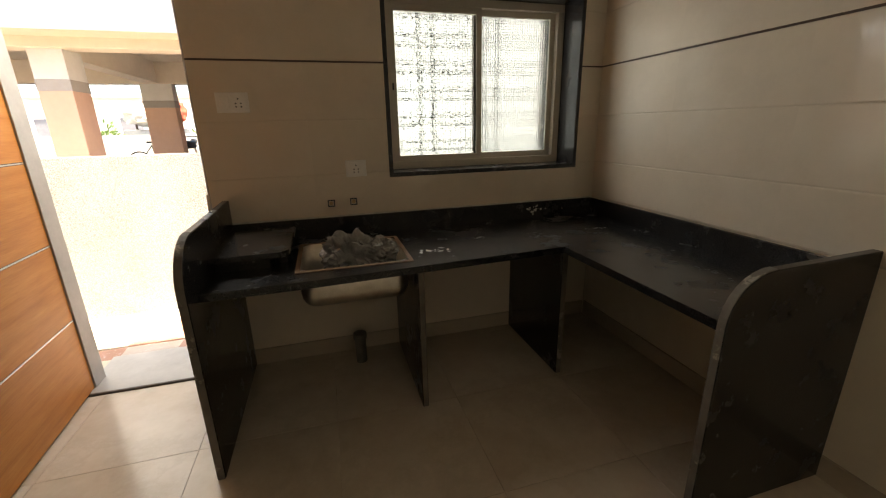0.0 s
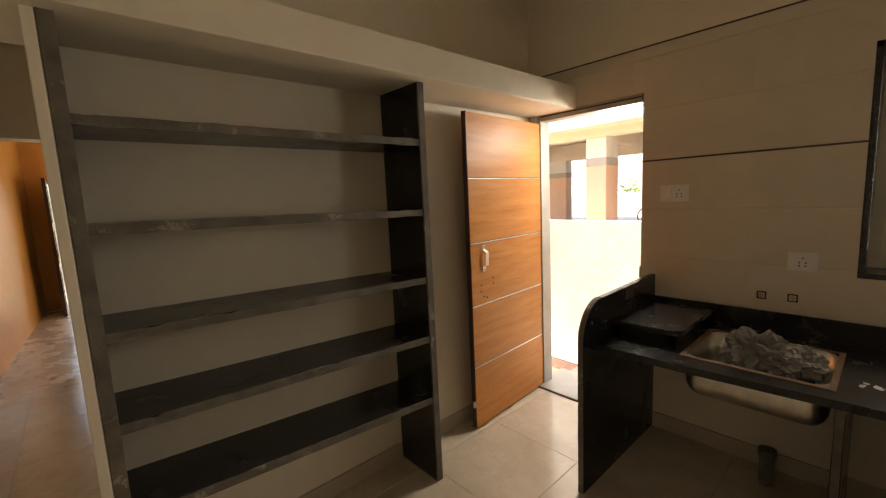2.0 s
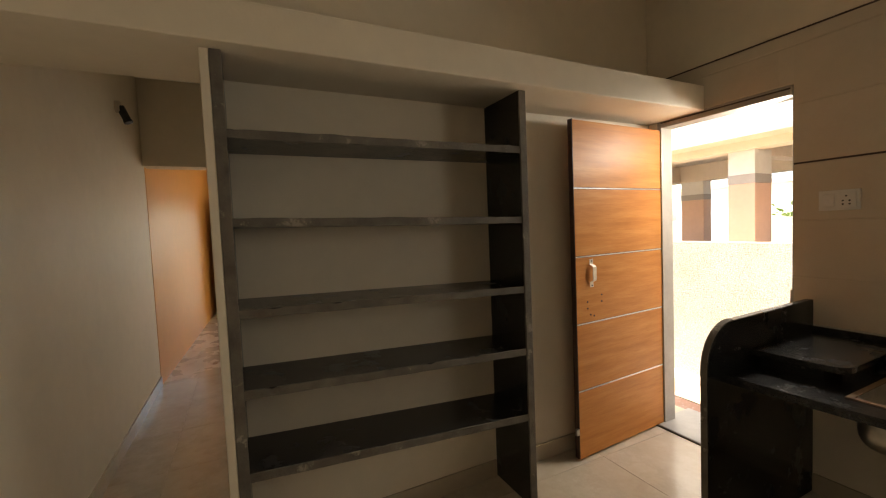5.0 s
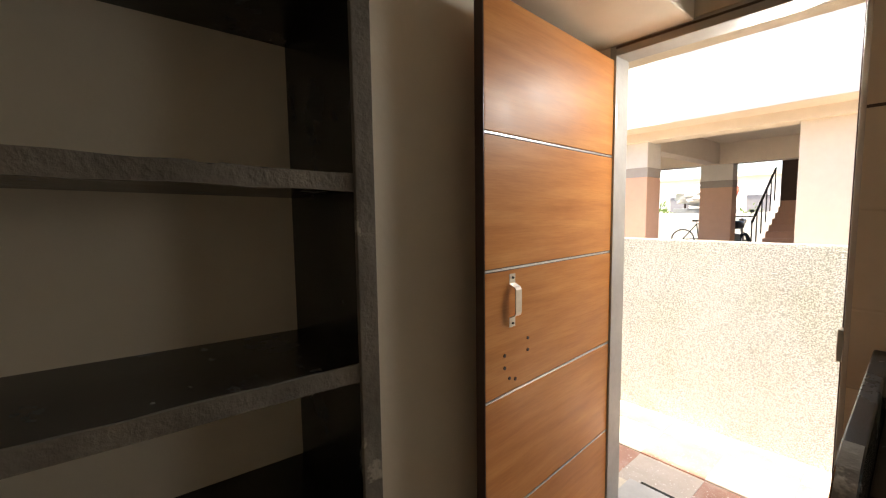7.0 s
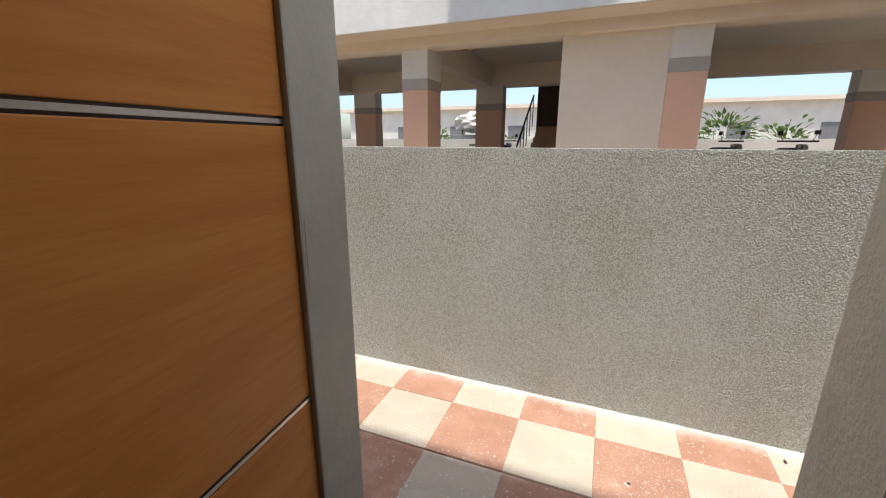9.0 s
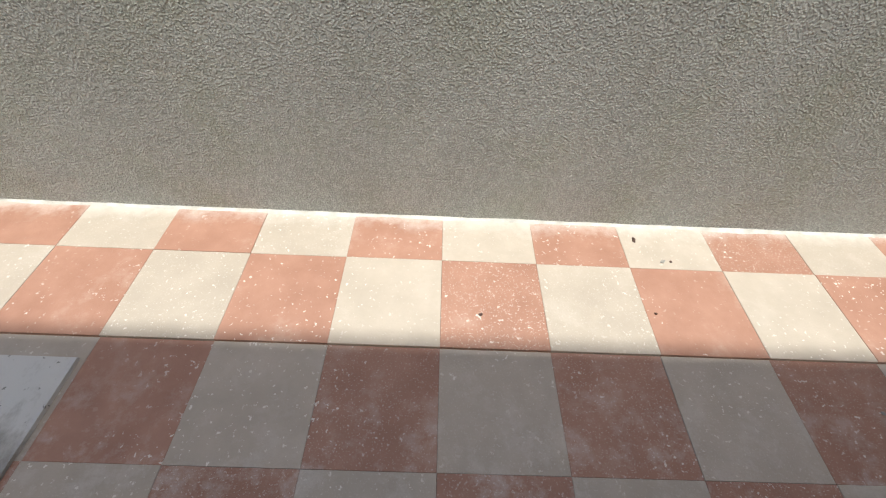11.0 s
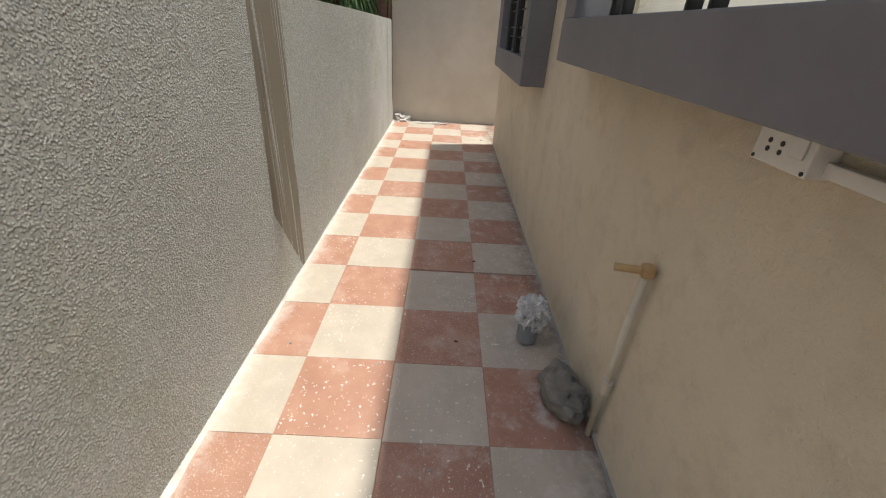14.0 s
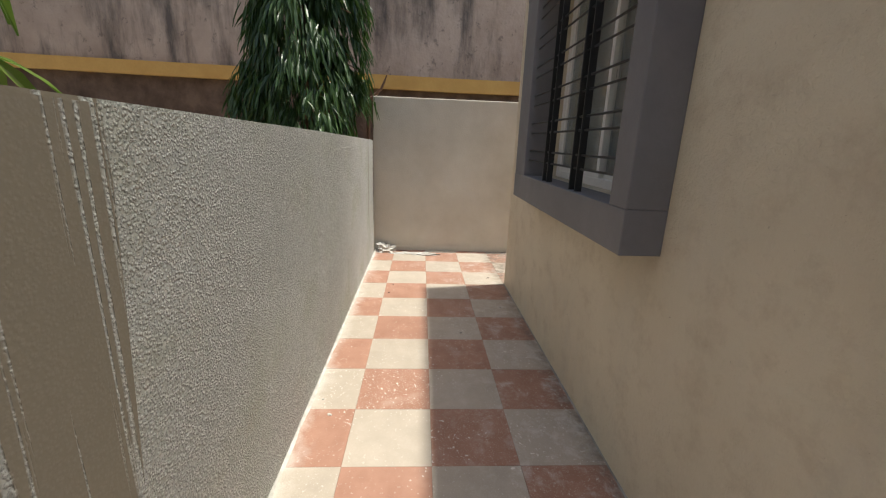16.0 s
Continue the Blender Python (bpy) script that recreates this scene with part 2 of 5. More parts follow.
def sand_faced():
    """Grey sand-faced plaster of small grains, with a brown slurry run that fills the grains."""
    m = Mat("sand faced grey plaster", 0.92)
    x, z = m.axis(0), m.axis(2)
    c = m.ramp(m.noise(1.1, 6.0, 0.6), (0.3, (0.42, 0.42, 0.40)), (0.7, (0.57, 0.575, 0.555)))
    c = m.mix(m.ramp(m.noise(3.2, 7.0, 0.7), (0.58, 0.0), (0.74, 0.3)), c, (0.36, 0.30, 0.24))
    c = m.mix(m.ramp(m.noise(2.1, 6.0, 0.65), (0.48, 0.0), (0.68, 0.7)), c, (0.37, 0.385, 0.28))
    c = m.mix(m.ramp(m.noise(4.4, 6.0, 0.65), (0.56, 0.0), (0.72, 0.4)), c, (0.46, 0.375, 0.33))
    # hand-floated smoother patches, and the finer coat at the far end
    even = m.ramp(m.noise(1.7, 5.0, 0.6), (0.46, 0.0), (0.68, 0.25))
    east = m.ramp(m.math("MULTIPLY", x, 0.2), (0.40, 0.0), (0.70, 0.85))
    even = m.math("MAXIMUM", even, east)
    # the run: a broad band drawn together near the ground, with clean gaps between the drips
    drip = m.noise(24.0, 3.0, 0.6, m.scaled((1.0, 1.0, 0.016)))
    left = m.math("GREATER_THAN", x, m.math("MAXIMUM", m.math("ADD", m.math("MULTIPLY", z, 0.058), -0.160), m.math("ADD", m.math("MULTIPLY", z, -0.62), -0.040)))
    right = m.math("LESS_THAN", x, m.math("ADD", m.math("MULTIPLY", z, 0.085), 0.195))
    tall = m.math("ADD", drip, m.math("MULTIPLY", z, 0.03))
    run = m.math("MULTIPLY", m.math("MULTIPLY", left, right), m.ramp(tall, (0.42, 0.0), (0.46, 1.0)))
    raised = m.math("SUBTRACT", 1.0, even)
    cells = m.node("ShaderNodeTexVoronoi")
    cells.inputs["Scale"].default_value = 125.0
    m.link(m.co, cells.inputs["Vector"])
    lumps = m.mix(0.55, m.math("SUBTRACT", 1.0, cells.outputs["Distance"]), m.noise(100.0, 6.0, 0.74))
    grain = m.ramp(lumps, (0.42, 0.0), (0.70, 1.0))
    # relief shading put into the colour: crevices darker here, grain tops paler below
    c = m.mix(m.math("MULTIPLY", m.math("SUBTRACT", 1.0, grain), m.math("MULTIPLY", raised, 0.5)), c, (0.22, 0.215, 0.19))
    c = m.mix(m.ramp(m.noise(32.0, 6.0, 0.75), (0.46, 0.0), (0.68, 0.5)), c, (0.25, 0.24, 0.21))
    c = m.mix(m.ramp(m.noise(41.0, 6.0, 0.75), (0.52, 0.0), (0.70, 0.5)), c, (0.74, 0.73, 0.69))
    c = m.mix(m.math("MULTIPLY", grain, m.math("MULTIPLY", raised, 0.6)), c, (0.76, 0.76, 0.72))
    for at, wide in ((4.03, 0.025), (4.41, 0.02)):
        line = m.math("LESS_THAN", m.math("ABSOLUTE", m.math("SUBTRACT", x, at)), wide)
        c = m.mix(m.math("MULTIPLY", m.math("MULTIPLY", line, m.math("GREATER_THAN", z, 0.25)), 0.6), c, (0.24, 0.20, 0.155))
    c = m.mix(m.math("MULTIPLY", run, 0.95), c, (0.175, 0.148, 0.108))
    m.color(c)
    h = m.mix(0.3, grain, m.noise(28.0, 5.0, 0.65))
    h = m.mix(m.math("MULTIPLY", even, 0.75), h, 0.5)
    h = m.mix(m.math("MULTIPLY", run, 0.97), h, 0.5)
    m.bump(h, 0.012)
    return m.m


M_ROUGH = sand_faced()


def smooth_grey():
    m = Mat("smooth grey plaster", 0.85)
    c = m.ramp(m.noise(1.6, 6.0, 0.6), (0.3, (0.53, 0.485, 0.395)), (0.7, (0.67, 0.625, 0.53)))
    m.color(m.mix(m.ramp(m.noise(5, 7.0, 0.7), (0.5, 0.0), (0.75, 0.3)), c, (0.62, 0.60, 0.55)))
    m.bump(m.noise(80, 4.0), 0.003)
    return m.m


M_ENDWALL = smooth_grey()


def limed_cement():
    """Rough cement screed with white lime smears."""
    m = Mat("limed cement", 0.88)
    c = m.ramp(m.noise(5.0, 6.0), (0.3, (0.24, 0.225, 0.20)), (0.7, (0.38, 0.36, 0.325)))
    c = m.mix(m.ramp(m.noise(2.6, 8.0, 0.72, m.scaled((1.0, 0.6, 1.0))), (0.40, 0.0), (0.54, 0.85)), c, (0.66, 0.65, 0.63))
    c = m.mix(m.ramp(m.noise(45.0, 2.0), (0.68, 0.0), (0.72, 0.7)), c, (0.12, 0.11, 0.10))
    m.color(c)
    m.bump(m.noise(30, 5.0), 0.005)
    return m.m


M_LIMED = limed_cement()


def old_plaster():
    """Old damp plaster with black runs from above and pink-brown patches."""
    m = Mat("stained old plaster", 0.95)
    c = m.ramp(m.noise(0.9, 7.0, 0.65), (0.3, (0.34, 0.245, 0.185)), (0.7, (0.54, 0.42, 0.335)))
    runs = m.ramp(m.noise(2.2, 7.0, 0.65, m.scaled((1.0, 1.0, 0.22))), (0.48, 0.0), (0.66, 0.85))
    c = m.mix(runs, c, (0.075, 0.062, 0.055))
    c = m.mix(m.ramp(m.noise(7.0, 5.0, 0.7), (0.6, 0.0), (0.66, 0.5)), c, (0.10, 0.08, 0.07))
    m.color(c)
    m.bump(m.noise(14, 6.0), 0.02)
    return m.m


M_STAINED = old_plaster()


def cement_tile(name, dark, light, speck):
    """Pressed cement tile with stone chips, paint drops and footworn dust."""
    m = Mat(name, 0.55)
    info = m.node("ShaderNodeObjectInfo")
    off = m.node("ShaderNodeVectorMath")
    m.link(m.co, off.inputs[0])
    m.link(m.math("MULTIPLY", info.outputs["Random"], 53.0), off.inputs[1])
    co = off.outputs[0]
    c = m.ramp(m.noise(7.0, 6.0, 0.6, co), (0.3, dark), (0.7, light))
    c = m.mix(m.math("MULTIPLY", info.outputs["Random"], 0.22), c, tuple(0.72 * v for v in dark))
    geo = m.node("ShaderNodeNewGeometry")
    at = m.node("ShaderNodeSeparateXYZ")
    m.link(geo.outputs["Position"], at.inputs[0])
    # lime and paint fell mostly along the house wall
    near = m.ramp(m.math("MULTIPLY", m.math("SUBTRACT", at.outputs[1], 0.34), 0.8), (0.05, 1.0), (0.75, 0.0))
    some = m.math("GREATER_THAN", m.math("ADD", info.outputs["Random"], m.math("MULTIPLY", near, 0.45)), 0.52)
    c = m.mix(m.math("MULTIPLY", m.ramp(m.noise(170.0, 2.0, 0.5, co), (0.63, 0.0), (0.67, speck)), some), c, (0.66, 0.60, 0.53))
    where = m.ramp(m.noise(2.5, 3.0, 0.6, co), (0.42, 0.12), (0.62, 1.0))
    c = m.mix(m.math("MULTIPLY", m.ramp(m.noise(60.0, 3.0, 0.55, co), (0.645, 0.0), (0.67, 0.85)), where), c, (0.74, 0.70, 0.64))
    c = m.mix(m.ramp(m.noise(17.0, 4.0, 0.65, co), (0.705, 0.0), (0.725, 0.8)), c, (0.72, 0.69, 0.64))
    smear = m.math("MULTIPLY", m.ramp(m.noise(9.0, 7.0, 0.75, geo.outputs["Position"]), (0.50, 0.0), (0.66, 0.7)), near)
    c = m.mix(smear, c, (0.60, 0.56, 0.51))
    foot = m.ramp(m.math("MULTIPLY", m.math("SUBTRACT", at.outputs[1], 1.55), 4.0), (0.25, 0.0), (0.95, 1.0))
    wash = m.ramp(m.math("ADD", m.math("MULTIPLY", foot, 0.45), m.noise(6.0, 8.0, 0.75, geo.outputs["Position"])), (0.74, 0.0), (0.98, 0.55))
    c = m.mix(m.math("MULTIPLY", wash, foot), c, (0.66, 0.62, 0.565))
    dirt = m.ramp(at.outputs[1], (0.345, 0.75), (0.46, 0.0))
    c = m.mix(m.math("MULTIPLY", dirt, m.ramp(m.noise(14.0, 6.0, 0.7, geo.outputs["Position"]), (0.35, 0.0), (0.6, 1.0))), c, (0.13, 0.105, 0.085))
    c = m.mix(m.ramp(m.noise(3.5, 7.0, 0.7, co), (0.56, 0.0), (0.76, 0.4)), c, (0.50, 0.45, 0.39))
    m.color(c)
    m.bump(m.noise(120.0, 3.0, 0.6, co), 0.0012)
    return m.m


M_TCREAM = cement_tile("cream cement tile", (0.405, 0.345, 0.28), (0.485, 0.415, 0.34), 0.25)
M_TRED = cement_tile("terracotta cement tile", (0.315, 0.16, 0.108), (0.41, 0.225, 0.158), 0.5)


def leaf_material(name, dark, light, through):
    m = Mat(name, 0.38)
    geo = m.node("ShaderNodeNewGeometry")
    m.color(m.ramp(geo.outputs["Random Per Island"], (0.0, dark), (1.0, light)))
    m.b.inputs["Transmission Weight"].default_value = 0.0
    trans = m.node("ShaderNodeBsdfTranslucent")
    trans.inputs[0].default_value = (*through, 1)
    both = m.node("ShaderNodeMixShader")
    both.inputs[0].default_value = 0.3
    m.link(m.b.outputs[0], both.inputs[1])
    m.link(trans.outputs[0], both.inputs[2])
    m.link(both.outputs[0], m.t.nodes["Material Output"].inputs[0])
    return m.m


M_LEAF = leaf_material("mast tree leaf", (0.025, 0.055, 0.018), (0.07, 0.13, 0.04), (0.06, 0.12, 0.02))
M_LEAF2 = leaf_material("young mango leaf", (0.06, 0.12, 0.02), (0.14, 0.22, 0.04), (0.22, 0.36, 0.05))
M_BUSH = leaf_material("bush leaf", (0.07, 0.12, 0.03), (0.16, 0.22, 0.07), (0.12, 0.2, 0.04))


def pressed_glass():
    """Patterned obscure glass."""
    m = Mat("patterned obscure glass", 0.10)
    m.color((0.165, 0.175, 0.165))
    m.b.inputs["Transmission Weight"].default_value = 1.0
    m.b.inputs["IOR"].default_value = 1.4
    cells = m.node("ShaderNodeTexVoronoi")
    cells.inputs["Scale"].default_value = 60.0
    cells.inputs["Randomness"].default_value = 0.15
    m.link(m.co, cells.inputs["Vector"])
    m.bump(cells.outputs["Distance"], 0.012)
    return m.m


M_FROST = pressed_glass()


def clear_glass():
    m = Mat("dark window glass", 0.04)
    m.color((0.75, 0.8, 0.78))
    m.b.inputs["Transmission Weight"].default_value = 0.85
    m.b.inputs["IOR"].default_value = 1.45
    return m.m


M_GLASS = clear_glass()


# ---- geometry helpers ----
def bm_box(lo, hi, bevel=0.0, bm=None):
    bm = bm or bmesh.new()
    made = bmesh.ops.create_cube(bm, size=1.0)["verts"]
    for v in made:
        v.co = Vector([(a + b) / 2 + c * (b - a) for a, b, c in zip(lo, hi, v.co)])
    if bevel:
        edges = list({e for v in made for e in v.link_edges})
        bmesh.ops.bevel(bm, geom=edges, offset=bevel, segments=2, affect="EDGES", profile=0.6)
    return bm


def bm_rod(a, b, r, sides=12, r2=None, bm=None):
    bm = bm or bmesh.new()
    a, b = Vector(a), Vector(b)
    turn = (b - a).to_track_quat("Z", "Y").to_matrix().to_4x4()
    bmesh.ops.create_cone(bm, cap_ends=True, segments=sides, radius1=r, radius2=r if r2 is None else r2, depth=(b - a).length, matrix=Matrix.Translation((a + b) / 2) @ turn)
    return bm


def bm_prism(outline, axis, lo, hi, bevel=0.0):
    """An outline of 2D points pushed along an axis; the points give the two other axes in order."""
    bm = bmesh.new()
    rest = [n for n in range(3) if n != axis]

    def at(p, v):
        co = [0, 0, 0]
        co[rest[0]], co[rest[1]], co[axis] = p[0], p[1], v
        return bm.verts.new(co)

    f = bm.faces.new([at(p, lo) for p in outline])
    moved = bmesh.ops.extrude_face_region(bm, geom=[f])["geom"]
    for v in (g for g in moved if isinstance(g, bmesh.types.BMVert)):
        v.co[axis] = hi
    bmesh.ops.recalc_face_normals(bm, faces=bm.faces)
    if bevel:
        bmesh.ops.bevel(bm, geom=list(bm.edges), offset=bevel, segments=1, affect="EDGES")
    return bm


def mesh_of(name, bm, material, smooth=False):
    data = bpy.data.meshes.new(name)
    bmesh.ops.recalc_face_normals(bm, faces=bm.faces)
    bm.to_mesh(data)
    bm.free()
    data.materials.append(material)
    if smooth:
        for p in data.polygons:
            p.use_smooth = True
    return data


def part(name, bm, material, parent=None, label="", smooth=False):
    ob = new(name, mesh_of(name, bm, material, smooth))
    ob.parent = parent
    if parent is not None:
        ob.matrix_parent_inverse = Matrix.Identity(4)
    return tagged(ob, label)


def thing(name, label, category, group="", kind=""):
    return tagged(new(name), label, category, group, kind)


def structure(name, bm, material, label, category):
    return tagged(part(name, bm, material), label, category, kind="structure")


def boxes(*pairs):
    bm = bmesh.new()
    for lo, hi in pairs:
        bm_box(lo, hi, 0, bm)
    return bm


# ---- plan ----
G = -0.30                     # outside ground; the kitchen floor is at 0
XW, YS, ZC = -3.17, -3.38, 2.94   # kitchen's west and south walls, ceiling
YO, YC = 0.34, 1.80           # outer face of the house, face of the compound wall
XE = 3.42                     # east end of the house
XEND = 4.68                   # wall at the end of the passage
DX0, DX1, DZ = -3.10, -2.335, 2.09     # back door
WX0, WX1, WZ0, WZ1 = -1.37, -0.16, 1.085, 2.10   # kitchen window
ROOF = 3.25

# ---- house shell ----
def opened(x0, x1, z0, z1, y0, y1, holes):
    """Blocks of a wall along x, with holes (x0, x1, z0, z1) left free."""
    out, at = [], x0
    for a, b, c, d in sorted(holes):
        out.append(((at, y0, z0), (a, y1, z1)))
        if c > z0:
            out.append(((a, y0, z0), (b, y1, c)))
        if d < z1:
            out.append(((a, y0, d), (b, y1, z1)))
        at = b
    out.append(((at, y0, z0), (x1, y1, z1)))
    return boxes(*out)


W2 = (1.005, 2.36, 0.89, 2.05)    # window of the next room
HALLW = (-8.5, -7.0, 0.9, 2.1)
structure("floor", boxes(((-10.5, YS - 0.2, -0.25), (-6.1, 0.0, 0.0)), ((-6.1, YS - 0.2, -0.25), (0.15, 0.0, -0.004))), M_HALL, "cream vitrified tile floor with reddish dust", "floor")
structure("wall_north", opened(-10.5, XE, G - 0.1, ROOF, 0.006, YO, [(DX0 - 0.45, DX1, -0.004, DZ), (WX0, WX1, WZ0, WZ1), W2, HALLW]), M_OUTWALL, "cream plastered outer house wall with grey stains", "wall")
structure("wall_nib", boxes(((DX0 - 0.45, 0.006, -0.004), (DX0, 0.11, DZ))), M_OUTWALL, "cream plastered nib beside the back door", "wall")
structure("wall_lining", opened(XW, 0.0, 0.0, ZC, 0.001, 0.006, [(DX0, DX1, 0.0, DZ), (WX0, WX1, WZ0, WZ1)]), M_PLASTER, "cream painted kitchen wall", "wall")
structure("wall_east", boxes(((0.008, YS - 0.2, 0.0), (0.15, 0.0, ZC))), M_PLASTER, "cream painted kitchen wall", "wall")
structure("wall_south", boxes(((-6.0, YS - 0.2, 0.0), (0.15, YS, ZC))), M_PLASTER, "cream painted wall along the passage", "wall")
structure("wall_orange", bm_prism([(-6.0, YS + 0.004), (-10.5, -3.12), (-10.5, YS - 0.2), (-6.0, YS - 0.2)], 2, 0.0, ZC), M_ORANGE, "bright orange painted living room wall", "wall")
structure("wall_west", boxes(((XW - 0.12, -2.63, 0.0), (XW, 0.0, ZC)), ((XW - 0.12, YS, 2.1), (XW, -2.63, ZC))), M_PLASTER, "cream partition wall behind the shelves", "wall")
far = boxes(((-10.6, YS - 0.2, -0.25), (-10.4, -2.93, ZC)), ((-10.6, -2.0, -0.25), (-10.4, -1.75, ZC)), ((-10.6, -0.65, -0.25), (-10.4, 0.0, ZC)), ((-10.6, -2.93, 2.08), (-10.4, -2.0, ZC)), ((-10.6, -1.75, -0.25), (-10.4, -0.65, 0.9)), ((-10.6, -1.75, 2.1), (-10.4, -0.65, ZC)))
structure("wall_far", far, M_ORANGE, "orange living room end wall with the entrance", "wall")
structure("beam", boxes(((-6.1, YS + 0.004, 2.13), (-5.9, 0.0, ZC))), M_PLASTER, "cream beam over the passage", "beam")
structure("ceiling", boxes(((-10.6, YS - 0.2, ZC), (XE, YO, ROOF))), M_CEIL, "white painted ceiling", "ceiling")
# unseen raised edge in the west, added to lengthen the shadow on the paving
structure("roof_parapet", boxes(((-10.6, YO - 0.15, ROOF), (-4.2, YO, ROOF + 0.8)), ((-4.2, YO - 0.15, ROOF), (XE, YO - 0.004, ROOF + 0.004))), M_OUTWALL, "cream raised roof edge, unseen, added for its shadow", "parapet")
structure("loft", bm_box((XW, YS, 2.080), (-2.785, 0.0, 2.228), 0.006), M_PLASTER, "cream plastered loft slab above the shelves", "loft")
structure("wall_room", boxes(((0.15, -3.0, -0.2), (XE, -2.85, ZC)), ((XE - 0.15, -2.85, G - 0.1), (XE, 0.006, ZC)), ((0.15, -2.85, -0.2), (XE - 0.15, 0.006, 0.0))), M_PLASTER, "cream walls of the next room", "wall")
structure("baseboard", boxes(((XW, -1.29, 0.0), (XW + 0.012, 0.0, 0.095)), ((XW, -2.59, 0.0), (XW + 0.012, -1.34, 0.095)), ((-6.0, YS, 0.0), (0.0, YS + 0.012, 0.095)), ((-2.25, -0.012, 0.0), (-0.012, 0.0, 0.095)), ((-0.004, -3.3, 0.0), (0.008, -0.012, 0.095))), M_SKIRT, "beige tile skirting along the walls", "skirting")

# ---- outside ground and walls ----
structure("ground", boxes(((-150, -150, G - 0.6), (150, 200, G - 0.06))), M_EARTH, "dry bare earth around the houses", "ground")
pavement = structure("pavement", boxes(((-9, YO, G - 0.055), (XEND, YC, G - 0.034)), ((XE, -4.0, G - 0.055), (XEND, YO, G - 0.034))), M_CEMENT, "passage paved with cream and terracotta checked tiles", "pavement")
cw = bm_prism([(-6.4, G - 0.1), (XEND + 0.1 - 0.3, G - 0.1), (XEND + 0.1 - 0.3, 1.09), (2.0, 1.13), (-1.0, 1.165), (-6.4, 1.17)], 1, 0.0, 0.13)
bmesh.ops.bevel(cw, geom=[e for e in cw.edges if min(v.co.z for v in e.verts) > 1.0], offset=0.008, segments=2, affect="EDGES")
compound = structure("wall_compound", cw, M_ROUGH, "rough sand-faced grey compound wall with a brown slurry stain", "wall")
compound.location = (0.0, YC, 0.0)
structure("wall_west_end", boxes(((-9, YO, G - 0.1), (-8.85, YC, 1.2))), M_ROUGH, "grey compound wall closing the plot", "wall")
we = bm_box((XEND, -4.0, G - 0.1), (XEND + 0.15, YC + 0.02, 1.6), 0.012)
structure("wall_end", we, M_ENDWALL, "smooth grey plastered wall closing the passage", "wall")
structure("wall_old", boxes(((6.9, -14, 2.14), (7.3, 22, 8.5))), M_STAINED, "old stained plaster wall with black damp runs", "wall")
structure("wall_old_band", bm_prism([(-14, 1.92), (0.7, 1.92), (7.4, 2.0), (22, 2.2), (22, 2.42), (7.4, 2.21), (0.7, 2.14), (-14, 2.14)], 0, 6.86, 7.3), M_YELLOW, "yellow painted plinth band on the old wall", "wall band")
structure("wall_old_base", boxes(((6.95, -14, G - 0.1), (7.3, 22, 2.139))), M_STONE, "dark rubble stone base of the old wall", "wall")

# ---- doorway ----
frame_ob = tagged(new("door_frame"), "grey painted back door frame with a granite sill", "door frame", kind="structure")
part("jamb", bm_box((DX0, 0.0, 0.012), (DX0 + 0.028, 0.11, DZ), 0.004), M_JAMB, frame_ob)
part("jamb", bm_box((DX1 - 0.016, 0.02, 0.012), (DX1, 0.13, DZ), 0.003), M_JAMB, frame_ob)
part("stop_bead", bm_box((DX1 - 0.024, 0.075, 0.012), (DX1 - 0.016, 0.12, DZ - 0.05), 0.002), M_BROWN, frame_ob, "dark brown stop bead")
part("head", bm_box((DX0 + 0.028, 0.0, DZ - 0.05), (DX1 - 0.016, 0.11, DZ), 0.004), M_JAMB, frame_ob)
part("head_groove", bm_box((DX0 + 0.028, -0.004, DZ - 0.022), (DX1 - 0.016, 0.0, DZ - 0.014)), M_LINE, frame_ob)
sill = part("threshold", bm_box((DX0 - 0.03, -0.055, -0.02), (DX1, YO + 0.01, 0.012), 0.004), M_SILL, frame_ob, "grey stone threshold")
part("threshold_edge", bm_box((DX0 - 0.03, -0.066, -0.003), (DX1, -0.055, 0.010)), M_LINE, frame_ob, "dark brown threshold edge strip")
latch = part("strike_plate", bm_box((DX1 - 0.03, 0.03, 0.93), (DX1 - 0.014, 0.066, 1.03), 0.003), M_STEEL, frame_ob, "steel strike plate")
step = thing("door_step", "black granite topped step outside the back door", "step")
part("body", bm_box((-3.16, YO, G - 0.02), (-2.1, YO + 0.25, G + 0.12), 0.006), M_CEMENT, step)
part("tread", bm_box((-3.18, YO, G + 0.12), (-2.08, YO + 0.27, G + 0.15), 0.006), M_GRANITE, step, "black granite tread with paint drops")

# back door, opened inwards against the partition
leaf = tagged(new("door_1"), "orange wood veneer flush door standing open", "door", kind="structure")
leaf.matrix_basis = pose(-3.082, 0.005, 0.0, 0, 0, 183.6 - 180)
# local axes: the leaf runs along -y, its face looks to +x
ys = [0.0, 0.412, 0.818, 1.222, 1.628, 2.03]
for k in range(5):
    part("panel", bm_box((-0.035, -0.835, 0.012 + ys[k] * 0.995 + (0.006 if k else 0)), (0.0, 0.0, 0.012 + ys[k + 1] * 0.995 - 0.006), 0.0015), M_DOOR, leaf)
    if k:
        z = 0.012 + ys[k] * 0.995
        part("groove", bm_box((-0.030, -0.834, z - 0.007), (-0.004, -0.001, z + 0.007)), M_LINE, leaf)
        part("inlay_strip", bm_box((-0.004, -0.834, z - 0.0028), (0.0006, -0.001, z + 0.0028)), M_STRIP, leaf, "thin aluminium inlay strip")
part("edge_band", bm_box((-0.034, -0.839, 0.013), (-0.001, -0.8355, 2.03)), M_BROWN, leaf)


